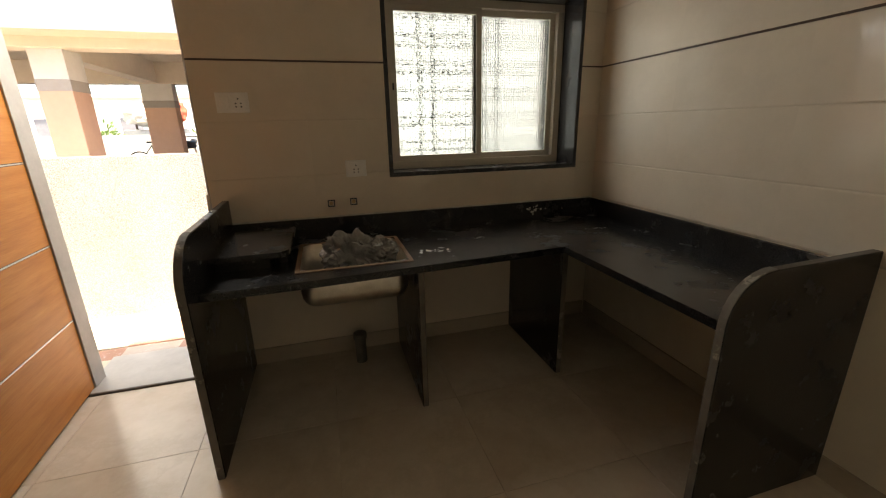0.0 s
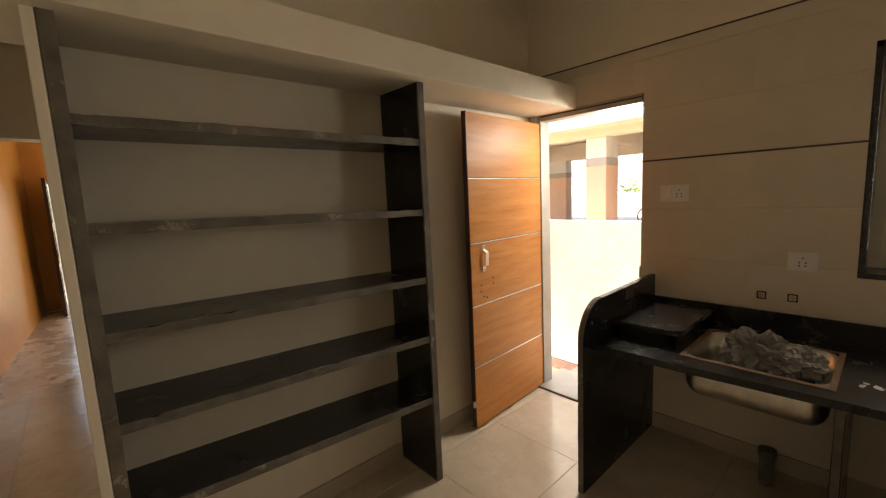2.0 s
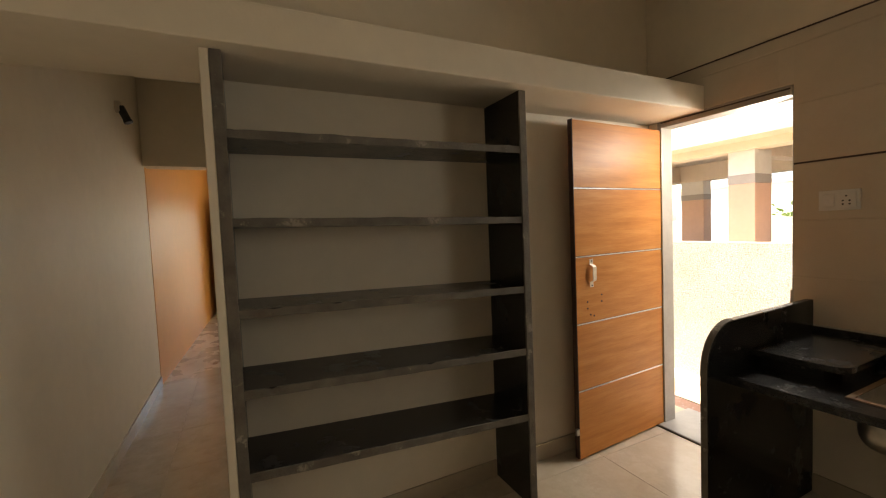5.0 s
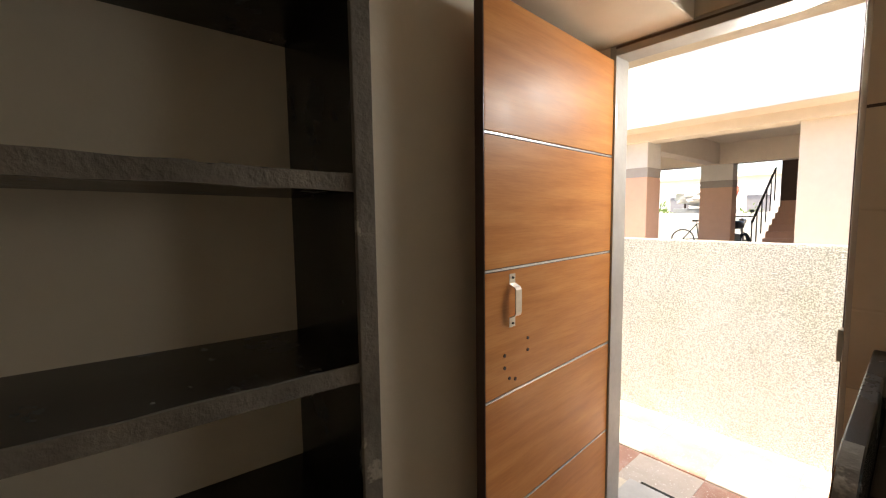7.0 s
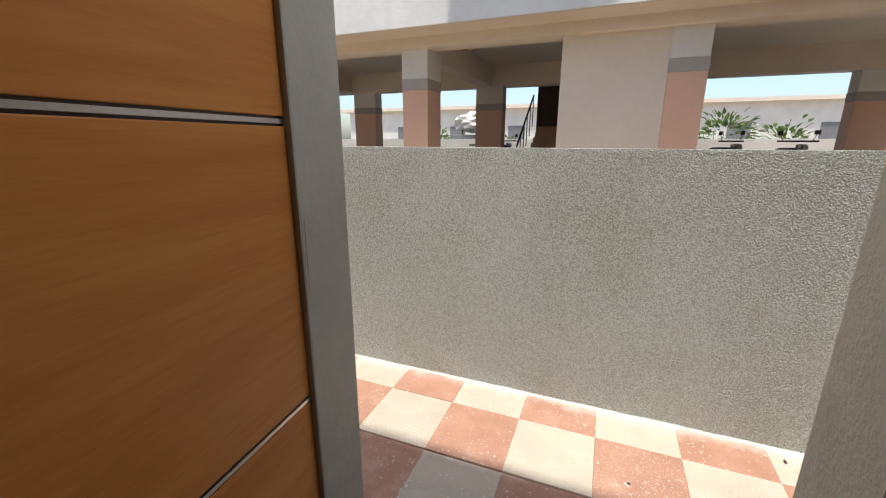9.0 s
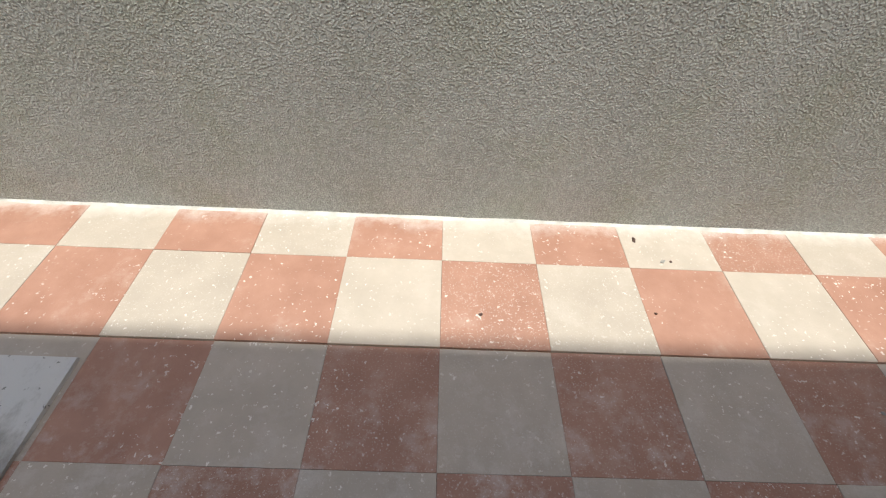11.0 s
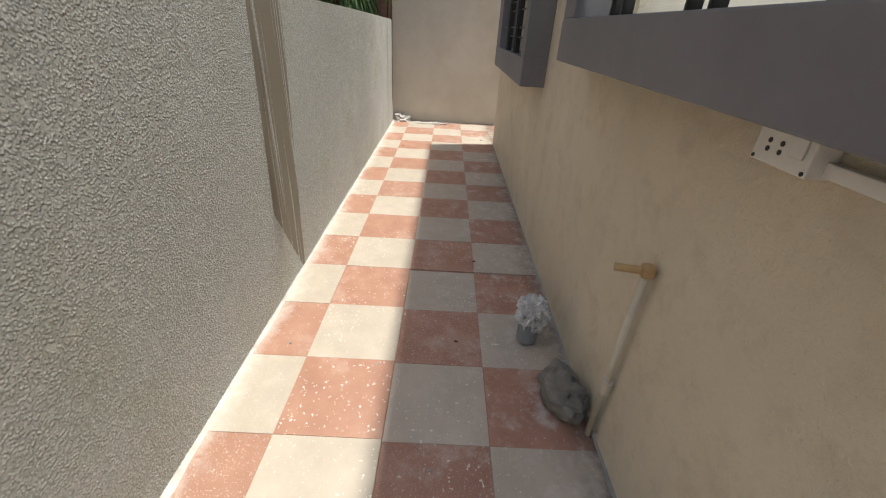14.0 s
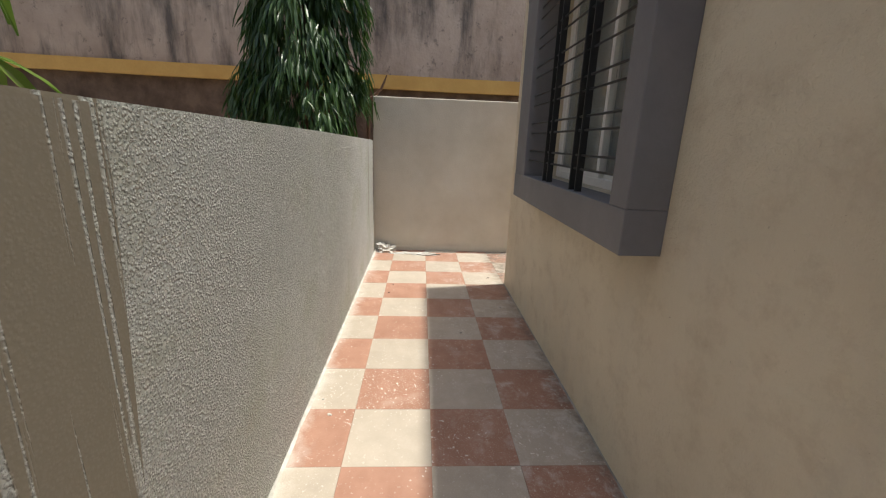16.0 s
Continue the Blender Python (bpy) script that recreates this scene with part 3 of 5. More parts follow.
def bent_strap(points, width, thick):
    """A flat strap that follows points in the x-z plane, across y."""
    bm = bmesh.new()
    rows = []
    for n, (x, z) in enumerate(points):
        ax, az = points[max(n - 1, 0)]
        bx, bz = points[min(n + 1, len(points) - 1)]
        d = Vector((bz - az, 0, -(bx - ax))).normalized() * thick
        rows.append([bm.verts.new((x, -width / 2, z)), bm.verts.new((x, width / 2, z)), bm.verts.new((x + d.x, width / 2, z + d.z)), bm.verts.new((x + d.x, -width / 2, z + d.z))])
    for a, b in zip(rows, rows[1:]):
        for i in range(4):
            bm.faces.new((a[i], a[(i + 1) % 4], b[(i + 1) % 4], b[i]))
    bm.faces.new(rows[0])
    bm.faces.new(rows[-1])
    return bm


def pull_handle(parent, y, z, high, m=M_STEEL):
    h = part("handle", bent_strap([(0.001, z + high / 2), (0.001, z + high / 2 - 0.03), (0.022, z + high / 2 - 0.04), (0.026, z + high / 2 - 0.048), (0.026, z - high / 2 + 0.048), (0.022, z - high / 2 + 0.04), (0.001, z - high / 2 + 0.03), (0.001, z - high / 2)], 0.03, 0.003), m, parent, "bent steel pull handle")
    h.location = (0.0, y, 0.0)
    for dz in (high / 2 - 0.012, -high / 2 + 0.012):
        s = part("screw", bm_rod((0.002, 0, z + dz), (0.006, 0, z + dz), 0.004, 8), M_BLACK, h)


pull_handle(leaf, -0.705, 1.125, 0.17)
for y, z in ((-0.62, 0.985), (-0.62, 0.945), (-0.745, 0.955), (-0.745, 0.915), (-0.72, 0.875), (-0.69, 0.865)):
    part("bolt_cap", bm_rod((-0.002, y, z), (0.003, y, z), 0.006, 8), M_BROWN, leaf)
for z in (0.3, 1.05, 1.8):
    part("hinge", bm_rod((0.004, 0.004, z - 0.05), (0.004, 0.004, z + 0.05), 0.007, 8), M_STEEL, leaf)
part("door_catch", bm_box((-0.015, -0.86, 0.16), (0.0, -0.836, 0.20), 0.003), M_STEEL, leaf)

# ---- kitchen window ----
win = tagged(new("window_1"), "sliding kitchen window of cream aluminium with patterned obscure glass", "window", kind="structure")
part("reveal", bm_box((WX1 - 0.012, -0.006, WZ0), (WX1 + 0.012, 0.25, WZ1), 0.003), M_GRANITE, win, "polished black granite lining")
part("reveal", bm_box((WX0 - 0.012, -0.006, WZ0), (WX0 + 0.012, 0.25, WZ1), 0.003), M_GRANITE, win, "polished black granite lining")
part("window_sill", bm_box((WX0 - 0.012, -0.008, WZ0 - 0.012), (WX1 + 0.012, 0.25, WZ0 + 0.012), 0.003), M_GRANITE, win, "polished black granite sill")
part("window_head", bm_box((WX0 - 0.012, -0.006, WZ1 - 0.03), (WX1 + 0.012, 0.25, WZ1), 0.003), M_GRANITE, win, "black granite lintel lining")


def slider(parent, x0, x1, z0, z1, y, glass, frame_m):
    """A two-track sliding window: outer frame, two sashes that overlap, panes."""
    t = 0.045
    for lo, hi in (((x0, y, z0), (x1, y + 0.07, z0 + t)), ((x0, y, z1 - t), (x1, y + 0.07, z1)), ((x0, y, z0 + t), (x0 + t, y + 0.07, z1 - t)), ((x1 - t, y, z0 + t), (x1, y + 0.07, z1 - t))):
        part("window_frame", bm_box(lo, hi, 0.003), frame_m, parent)
    mid = (x0 + x1) / 2
    for a, b, yy in ((x0 + t, mid + 0.03, y + 0.006), (mid - 0.015, x1 - t, y + 0.038)):
        s = 0.034
        sash = part("sash", boxes(((a, yy, z0 + t), (b, yy + 0.026, z0 + t + s)), ((a, yy, z1 - t - s), (b, yy + 0.026, z1 - t)), ((a, yy, z0 + t + s), (a + s, yy + 0.026, z1 - t - s)), ((b - s, yy, z0 + t + s), (b, yy + 0.026, z1 - t - s))), frame_m, parent)
        pane = part("pane", bm_box((a + s, yy + 0.010, z0 + t + s), (b - s, yy + 0.015, z1 - t - s)), glass, sash, "patterned obscure glass pane" if glass is M_FROST else "dark clear glass pane")
        pane.visible_shadow = False
        part("lock", bm_box((a + 0.008, yy - 0.006, (z0 + z1) / 2 - 0.02), (a + 0.018, yy, (z0 + z1) / 2 + 0.02), 0.002), M_BLACK, sash)


slider(win, WX0 + 0.012, WX1 - 0.012, WZ0 + 0.012, WZ1 - 0.03, 0.19, M_FROST, M_ALU)


def grill(x0, x1, z0, z1, y, uprights, group):
    g = thing("window_grill", "black painted steel window grill of flat bars and rods", "grill", group)
    for x in uprights:
        part("flat_bar", bm_box((x - 0.005, y - 0.017, z0), (x + 0.005, y + 0.017, z1), 0.001), M_BLACK, g)
    n = max(2, round((z1 - z0) / 0.086))
    for k in range(1, n):
        z = z0 + (z1 - z0) * k / n + (0.018 if k % 2 else -0.008)
        part("rod", bm_rod((x0, y, z), (x1, y, z), 0.0055, 6), M_BLACK, g)
    return g


def surround(x0, x1, z0, z1, ox0, ox1, oz0, oz1, label):
    s = tagged(new("window_surround"), label, "window surround", kind="structure")
    y0, y1 = YO, YO + 0.16
    part("bottom_box", bm_box((x0, y0, z0), (x1, y1, oz0), 0.005), M_GREY, s)
    part("top_box", bm_box((x0, y0, oz1), (x1, y1, z1), 0.005), M_GREY, s)
    part("side_box", bm_box((x0, y0, oz0), (ox0, y1 - 0.002, oz1), 0.005), M_GREY, s)
    part("side_box", bm_box((ox1, y0, oz0), (x1, y1 - 0.002, oz1), 0.005), M_GREY, s)
    return s


surround(-1.66, -0.01, 0.935, 2.36, WX0, -0.17, WZ0 + 0.01, 2.09, "dark grey painted box surround of the kitchen window")
grill(WX0, -0.17, WZ0 + 0.01, 2.09, YO + 0.125, (-1.08, -0.99, -0.62, -0.53), "house window grills")
surround(0.87, 2.63, 0.72, 2.32, W2[0], W2[1], W2[2], W2[3], "dark grey painted box surround of the room window")
grill(W2[0], W2[1], W2[2], W2[3], YO + 0.125, (1.42, 1.50, 1.88, 1.96), "house window grills")
win2 = tagged(new("window_2"), "white aluminium sliding window behind a grill", "window", kind="structure")
slider(win2, W2[0] + 0.002, W2[1] - 0.002, W2[2] + 0.002, W2[3] - 0.002, 0.2, M_GLASS, M_WHITE)

# ---- kitchen counter ----
CT, CU = 0.755, 0.722     # worktop's top and underside
SX0, SX1, SY0, SY1 = -1.90, -1.40, -0.62, -0.17


def skew(bm):
    """The north worktop's front runs a little out of square."""
    for v in bm.verts:
        if v.co.y < -0.64 and v.co.x < -0.7:
            v.co.y -= 0.085 * min(1.0, (-v.co.x - 0.62) / 1.4)
    return bm


counter = thing("kitchen_counter", "L-shaped black granite kitchen counter on stone slabs, dusty", "counter")


def slab_with_hole(xs, ys, z0, z1):
    """One slab on a grid of three by three fields, the middle one left open."""
    bm = bmesh.new()
    g = [[bm.verts.new((x, y, z0)) for y in ys] for x in xs]
    faces = [bm.faces.new((g[i][j], g[i + 1][j], g[i + 1][j + 1], g[i][j + 1])) for i in range(3) for j in range(3) if (i, j) != (1, 1)]
    moved = bmesh.ops.extrude_face_region(bm, geom=faces)["geom"]
    for v in (q for q in moved if isinstance(q, bmesh.types.BMVert)):
        v.co.z = z1
    return bm


top = slab_with_hole([-2.25, SX0, SX1, -0.62], [-0.665, SY0, SY1, -0.002], CU, CT)
part("worktop", skew(top), M_GRANITE, counter, "polished black granite worktop with a sink cut-out")
part("worktop", bm_box((-0.62, -1.53, CU), (-0.002, -0.002, CT + 0.0004), 0.0), M_GRANITE, counter, "polished black granite worktop")
part("backsplash", bm_box((-2.25, -0.024, CT), (-0.024, -0.002, 0.864), 0.002), M_GRANITE, counter)
part("backsplash", bm_box((-0.024, -1.53, CT), (-0.002, -0.002, 0.862), 0.002), M_GRANITE, counter)
part("mortar_line", bm_box((-2.25, -0.010, 0.864), (-0.02, -0.0005, 0.870)), M_LIME, counter)


def end_outline(front, z_top, r):
    pts = [(0.0, 0.0), (front, 0.0), (front, z_top - r)]
    s = 1 if front < 0 else -1
    for k in range(1, 9):
        a = math.pi / 2 * k / 8
        pts.append((front + s * r * (1 - math.cos(a)), z_top - r + r * math.sin(a)))
    return pts + [(0.0, z_top + 0.01)]


p1 = part("end_panel", bm_prism(end_outline(-0.875, 0.985, 0.19), 0, -2.285, -2.252, 0.003), M_GRANITE, counter, "black stone end panel with a rounded corner")
p2 = part("end_panel", bm_prism(end_outline(-0.63, 0.915, 0.17), 1, -1.562, -1.530, 0.003), M_GRANITE, counter, "black stone end panel with a rounded corner")


def end_edge(front, z_top, r, axis, lo, hi):
    """The unpolished narrow edge of an end panel, up its front and over its rounded corner."""
    pts = end_outline(front, z_top, r)[1:]
    bm = bmesh.new()
    out = 0.0025 if front > 0 else -0.0025

    def at(p, v, d):
        z = p[1] + (abs(d) if p[1] > z_top - 0.5 * r else 0.0)
        return bm.verts.new((v, p[0] + d, z) if axis == 0 else (p[0] + d, v, z))

    rows = [[at(p, lo, 0.0), at(p, lo, out), at(p, hi, out), at(p, hi, 0.0)] for p in pts[:-1]]
    for a, b in zip(rows, rows[1:]):
        for k in range(4):
            bm.faces.new((a[k], a[(k + 1) % 4], b[(k + 1) % 4], b[k]))
    bm.faces.new(rows[0])
    bm.faces.new(rows[-1])
    return bm


part("edge", end_edge(-0.875, 0.985, 0.19, 0, -2.282, -2.255), M_EDGE, p1, "unpolished grey stone edge")
part("edge", end_edge(-0.63, 0.915, 0.17, 1, -1.559, -1.533), M_EDGE, p2, "unpolished grey stone edge")
part("support_panel", bm_box((-1.385, -0.69, 0.0), (-1.355, -0.012, CU), 0.003), M_GRANITE, counter)
part("panel_edge", bm_box((-1.382, -0.6925, 0.0), (-1.358, -0.6895, CU)), M_EDGE, counter, "unpolished grey stone edge")
part("panel_edge", bm_box((-0.602, -0.6375, 0.0), (-0.575, -0.6345, CU)), M_EDGE, counter, "unpolished grey stone edge")
part("support_panel", bm_box((-0.605, -0.635, 0.0), (-0.572, -0.012, CU), 0.003), M_GRANITE, counter)


def drainboard():
    pts = [(-2.252, -0.024), (-2.252, -0.56)]
    cx, cy, r = -1.99, -0.50, 0.06
    for k in range(7):
        a = -math.pi / 2 + math.pi / 2 * k / 6
        pts.append((cx + r * math.cos(a), cy + r * math.sin(a)))
    pts.append((-1.93, -0.024))
    return pts


part("drainboard", bm_prism(drainboard(), 2, 0.812, 0.838, 0.002), M_GRANITE, counter, "raised black granite drainboard")
part("drainboard_riser", boxes(((-2.25, -0.50, CT), (-2.02, -0.03, 0.812)), ((-1.985, -0.44, CT), (-1.955, -0.03, 0.812))), M_GRANITE, counter)


def basin():
    bm = bm_box((SX0 - 0.002, SY0 + 0.002, 0.562), (SX1 - 0.005, SY1 - 0.005, CT + 0.002))
    bmesh.ops.delete(bm, geom=[f for f in bm.faces if f.normal.z > 0.9], context="FACES")
    bmesh.ops.bevel(bm, geom=[e for e in bm.edges if not e.is_boundary], offset=0.07, segments=5, affect="EDGES", profile=0.5)
    bmesh.ops.solidify(bm, geom=list(bm.faces), thickness=0.004)
    return bm


sink = thing("sink", "dusty stainless steel kitchen sink set in the counter", "sink")
part("basin", basin(), M_STEEL, sink, smooth=True)
rim = boxes(((SX0 - 0.012, SY0 - 0.012, CT), (SX1 + 0.012, SY0 + 0.008, CT + 0.004)), ((SX0 - 0.012, SY1 - 0.008, CT), (SX1 + 0.012, SY1 + 0.012, CT + 0.004)), ((SX0 - 0.012, SY0 + 0.008, CT), (SX0 + 0.008, SY1 - 0.008, CT + 0.004)), ((SX1 - 0.008, SY0 + 0.008, CT), (SX1 + 0.012, SY1 - 0.008, CT + 0.004)))
part("rim", rim, M_RIM, sink, "brown taped sink rim")
part("waste_outlet", bm_rod((-1.64, -0.38, 0.530), (-1.64, -0.38, 0.562), 0.03, 14), M_STEEL, sink)
drain = thing("drain_pipe", "dusty dark drain pipe stub below the sink", "pipe")
bm = bm_rod((-1.64, -0.16, 0.0), (-1.64, -0.16, 0.17), 0.032, 16)
part("stub", bm, M_LUMP, drain)
part("collar", bm_rod((-1.64, -0.16, 0.15), (-1.64, -0.16, 0.185), 0.039, 16), M_LUMP, drain)


def folded(size, seed, subdiv=5, deep=0.5, sharp=1.5):
    """Thin sheet crushed into a ball: flat facets that meet in sharp creases."""
    bm = bmesh.new()
    bmesh.ops.create_icosphere(bm, subdivisions=subdiv, radius=1.0)
    off = Vector((seed * 5.3, seed * 2.9, seed * 1.3))
    for v in bm.verts:
        d = v.co.normalized()
        f = 1.0 + deep * (0.45 - 1.7 * abs(noise.noise(d * sharp + off)) - 0.8 * abs(noise.noise(d * sharp * 2.1 - off)) - 0.3 * abs(noise.noise(d * sharp * 5.0 + off)))
        v.co = Vector([a * b * max(f, 0.25) for a, b in zip(d, size)])
    return bm


def crumple(size, seed, subdiv=4, deep=0.35, sharp=2.2):
    bm = bmesh.new()
    bmesh.ops.create_icosphere(bm, subdivisions=subdiv, radius=1.0)
    off = Vector((seed * 7.3, seed * 3.1, seed * 1.7))
    for v in bm.verts:
        d = v.co.normalized()
        f = 1.0 + deep * (abs(noise.noise(d * sharp + off)) * 2.2 - 0.7) + 0.35 * deep * abs(noise.noise(d * sharp * 2.7 + off)) - 0.2 * deep * abs(noise.noise(d * sharp * 6 + off))
        v.co = Vector([a * b * f for a, b in zip(d, size)])
    return bm


bag = thing("plastic_bag", "crumpled dusty translucent plastic bag lying in the sink", "bag")
for size, at, seed in (((0.125, 0.11, 0.125), (-1.66, -0.41, 0.745), 1), ((0.115, 0.11, 0.085), (-1.55, -0.40, 0.74), 2)):
    o = part("fold", folded(size, seed, 5, 0.55, 1.5), M_BAG, bag)
    o.location = at


def splash(bm, at, across, up, size, n, seed):
    """Flat drops of dried mortar scattered on a face spanned by two directions."""
    rng = random.Random(seed)
    out = across.cross(up)
    for k in range(n):
        r = size * rng.uniform(0.15, 1.0) ** 2
        c = at + across * rng.gauss(0, 5.0 * size) + up * rng.gauss(0, 2.0 * size)
        turn, long = rng.uniform(0, 6.28), rng.uniform(1.0, 2.6)
        ring_v = []
        for i in range(9):
            a = 2 * math.pi * i / 9
            p = Vector((math.cos(a) * long, math.sin(a))) * r * rng.uniform(0.7, 1.2)
            p.rotate(Matrix.Rotation(turn, 2))
            ring_v.append(bm.verts.new(c + across * p.x + up * p.y + out * 0.0003))
        tip = bm.verts.new(c + out * (0.0012 + 0.15 * r))
        for i in range(9):
            bm.faces.new((ring_v[i], ring_v[(i + 1) % 9], tip))
    return bm


X, Y, Z = Vector((1, 0, 0)), Vector((0, 1, 0)), Vector((0, 0, 1))
for at, across, up, size, n, seed in ((Vector((-1.25, -0.50, CT)), X, Y, 0.010, 34, 1), (Vector((-0.45, -0.0242, 0.815)), X, Z, 0.007, 26, 2), (Vector((-0.25, -0.40, CT + 0.0005)), X, Y, 0.006, 16, 3), (Vector((-0.95, -0.35, CT)), X, Y, 0.005, 18, 4)):
    tagged(part("mortar_drops", splash(bmesh.new(), at, across, up, size, n, seed), M_LIME), "dried white mortar drops on the black granite counter", "mortar", "mortar drops on the counter", "stuff")


def wall_plate(name, label, x0, x1, z0, z1, switch):
    t = thing(name, label, "switch")
    part("plate", bm_box((x0, -0.010, z0), (x1, 0.0, z1), 0.003), M_WHITE, t)
    w, mid = x1 - x0, (z0 + z1) / 2
    sx = x0 + (0.68 if switch else 0.5) * w
    part("socket", bm_box((sx - 0.036 * (1 if switch else 1), -0.013, mid - 0.034), (sx + 0.036, -0.010, mid + 0.034), 0.002), M_WHITE, t)
    for dx, dz in ((0, 0.018), (-0.012, -0.004), (0.012, -0.004), (-0.012, -0.02), (0.012, -0.02)):
        part("hole", bm_rod((sx + dx, -0.0145, mid + dz), (sx + dx, -0.0128, mid + dz), 0.004, 8), M_BLACK, t)
    if switch:
        part("rocker", bm_box((x0 + 0.018, -0.016, mid - 0.03), (x0 + 0.062, -0.010, mid + 0.03), 0.003), M_WHITE, t)
    return t


wall_plate("switch_board", "white plastic switch board with a socket on wall tiles", -2.232, -2.079, 1.438, 1.535, True)
wall_plate("socket_board", "white plastic socket plate on wall tiles", -1.629, -1.514, 1.086, 1.178, False)
for x, z in ((-1.725, 0.943), (-1.60, 0.945)):
    b = thing("water_outlet", "square opening with a brass water outlet in the tiles", "outlet", "water outlets over the sink")
    part("frame", boxes(((x - 0.02, -0.0085, z - 0.02), (x + 0.02, 0.002, z - 0.014)), ((x - 0.02, -0.0085, z + 0.014), (x + 0.02, 0.002, z + 0.02)), ((x - 0.02, -0.0085, z - 0.014), (x - 0.014, 0.002, z + 0.014)), ((x + 0.014, -0.0085, z - 0.014), (x + 0.02, 0.002, z + 0.014))), M_BLACK, b)
    part("socket_end", bm_rod((x, -0.0065, z), (x, 0.0, z), 0.011, 12), M_TAN, b)

# ---- shelves ----
rack = thing("shelf_unit", "built-in shelf unit of black stone boards with grey unpolished edges, empty", "shelf")
for y in (-2.628, -1.332):
    u = part("upright", bm_box((XW, y, 0.0), (-2.862, y + 0.034, 2.080), 0.001), M_GRANITE, rack)
    part("edge", bm_box((-2.862, y - 0.002, 0.0), (-2.852, y + 0.036, 2.080), 0.002), M_EDGE, u, "rough grey stone edge")
structure("wall_fin", bm_box((XW, -2.660, 0.0), (-2.852, -2.631, 2.080), 0.004), M_PLASTER, "cream plastered fin at the open end of the shelves", "wall")


def rough_edge(z0, z1, seed):
    """The sawn front of a board: a thin strip with chips out of its upper arris."""
    bm = bm_box((-2.866, -2.594, -0.031), (-2.858, -1.332, 0.001))
    bmesh.ops.subdivide_edges(bm, edges=[e for e in bm.edges if abs(e.verts[0].co.y - e.verts[1].co.y) > 0.5], cuts=90)
    for v in bm.verts:
        n = noise.noise(Vector((v.co.y * 11, seed, v.co.z * 30)))
        chip = max(0.0, noise.noise(Vector((v.co.y * 17, seed + 4, 0))) - 0.42)
        v.co.x += 0.003 * n
        v.co.z += 0.003 * n - (0.03 * chip if v.co.z > -0.01 else 0.0)
        v.co.z += z0 + (z1 - z0) * (v.co.y + 2.594) / 1.262
    return bm


# the boards are laid by hand, most of them higher at the passage end
for k, (z0, z1) in enumerate(((1.812, 1.812), (1.498, 1.472), (1.168, 1.128), (0.873, 0.816), (0.562, 0.480))):
    bm = bm_box((XW, -2.594, -0.030), (-2.866, -1.332, 0.0))
    for v in bm.verts:
        v.co.z += z0 if v.co.y < -2.0 else z1
    b = part("board", bm, M_GRANITE, rack)
    part("edge", rough_edge(z0, z1, 3.7 * k), M_EDGE, b, "rough grey stone edge")

# ---- passage and living room ----
holder = thing("lamp_holder", "black lamp holder without a bulb on the wall", "lamp holder")
part("base", bm_rod((-5.14, YS, 2.46), (-5.14, YS + 0.03, 2.46), 0.045, 14), M_BEAM, holder, "cream round base")
part("socket", bm_rod((-5.14, YS + 0.03, 2.46), (-5.13, YS + 0.07, 2.36), 0.027, 12), M_BLACK, holder)
part("cap", bm_rod((-5.13, YS + 0.07, 2.36), (-5.128, YS + 0.078, 2.34), 0.03, 12), M_BLACK, holder)
entry = tagged(new("door_2"), "dark brown panelled entrance door standing open", "door", kind="structure")
part("leaf", bm_box((-10.38, -2.905, 0.01), (-9.5, -2.865, 2.06), 0.003), M_BROWN, entry)
for z0, z1 in ((0.15, 0.7), (0.8, 1.3), (1.4, 1.95)):
    part("panel", bm_box((-10.25, -2.865, z0), (-9.62, -2.857, z1), 0.004), M_BROWN, entry)
h = part("handle", bent_strap([(0.0, 0.12), (0.03, 0.10), (0.03, -0.10), (0.0, -0.12)], 0.02, 0.004), M_STEEL, entry, "steel pull handle")
h.matrix_basis = pose(-9.6, -2.865, 1.1, 0, 0, 90)
lock = part("bolt", bm_box((-9.62, -2.865, 0.9), (-9.54, -2.845, 0.96), 0.004), M_STEEL, entry)
ef = tagged(new("entrance_frame"), "dark brown entrance door frame", "door frame", kind="structure")
part("jamb", bm_box((-10.6, -2.93, 0.0), (-10.395, -2.88, 2.08), 0.004), M_BROWN, ef)
part("jamb", bm_box((-10.6, -2.05, 0.0), (-10.395, -2.0, 2.08), 0.004), M_BROWN, ef)
part("head", bm_box((-10.6, -2.88, 2.02), (-10.395, -2.05, 2.08), 0.004), M_BROWN, ef)
structure("porch", boxes(((-13.5, -5.0, G - 0.1), (-10.6, 0.0, -0.02))), M_CEMENT, "grey cement porch before the entrance", "porch")
col = thing("porch_column", "white painted porch column", "column")
part("shaft", bm_box((-12.5, -3.22, -0.02), (-12.2, -2.92, 2.9), 0.01), M_BLDG, col)
part("base", bm_box((-12.54, -3.26, -0.02), (-12.16, -2.88, 0.12), 0.01), M_BLDG, col)
rail = thing("porch_railing", "white painted porch railing with square posts", "railing")
part("rail", bm_box((-13.45, -4.6, 0.86), (-13.3, -0.4, 0.96), 0.008), M_BLDG, rail)
for k in range(16):
    y = -4.5 + 0.26 * k
    part("post", bm_box((-13.41, y, -0.02), (-13.34, y + 0.07, 0.86), 0.004), M_BLDG, rail)


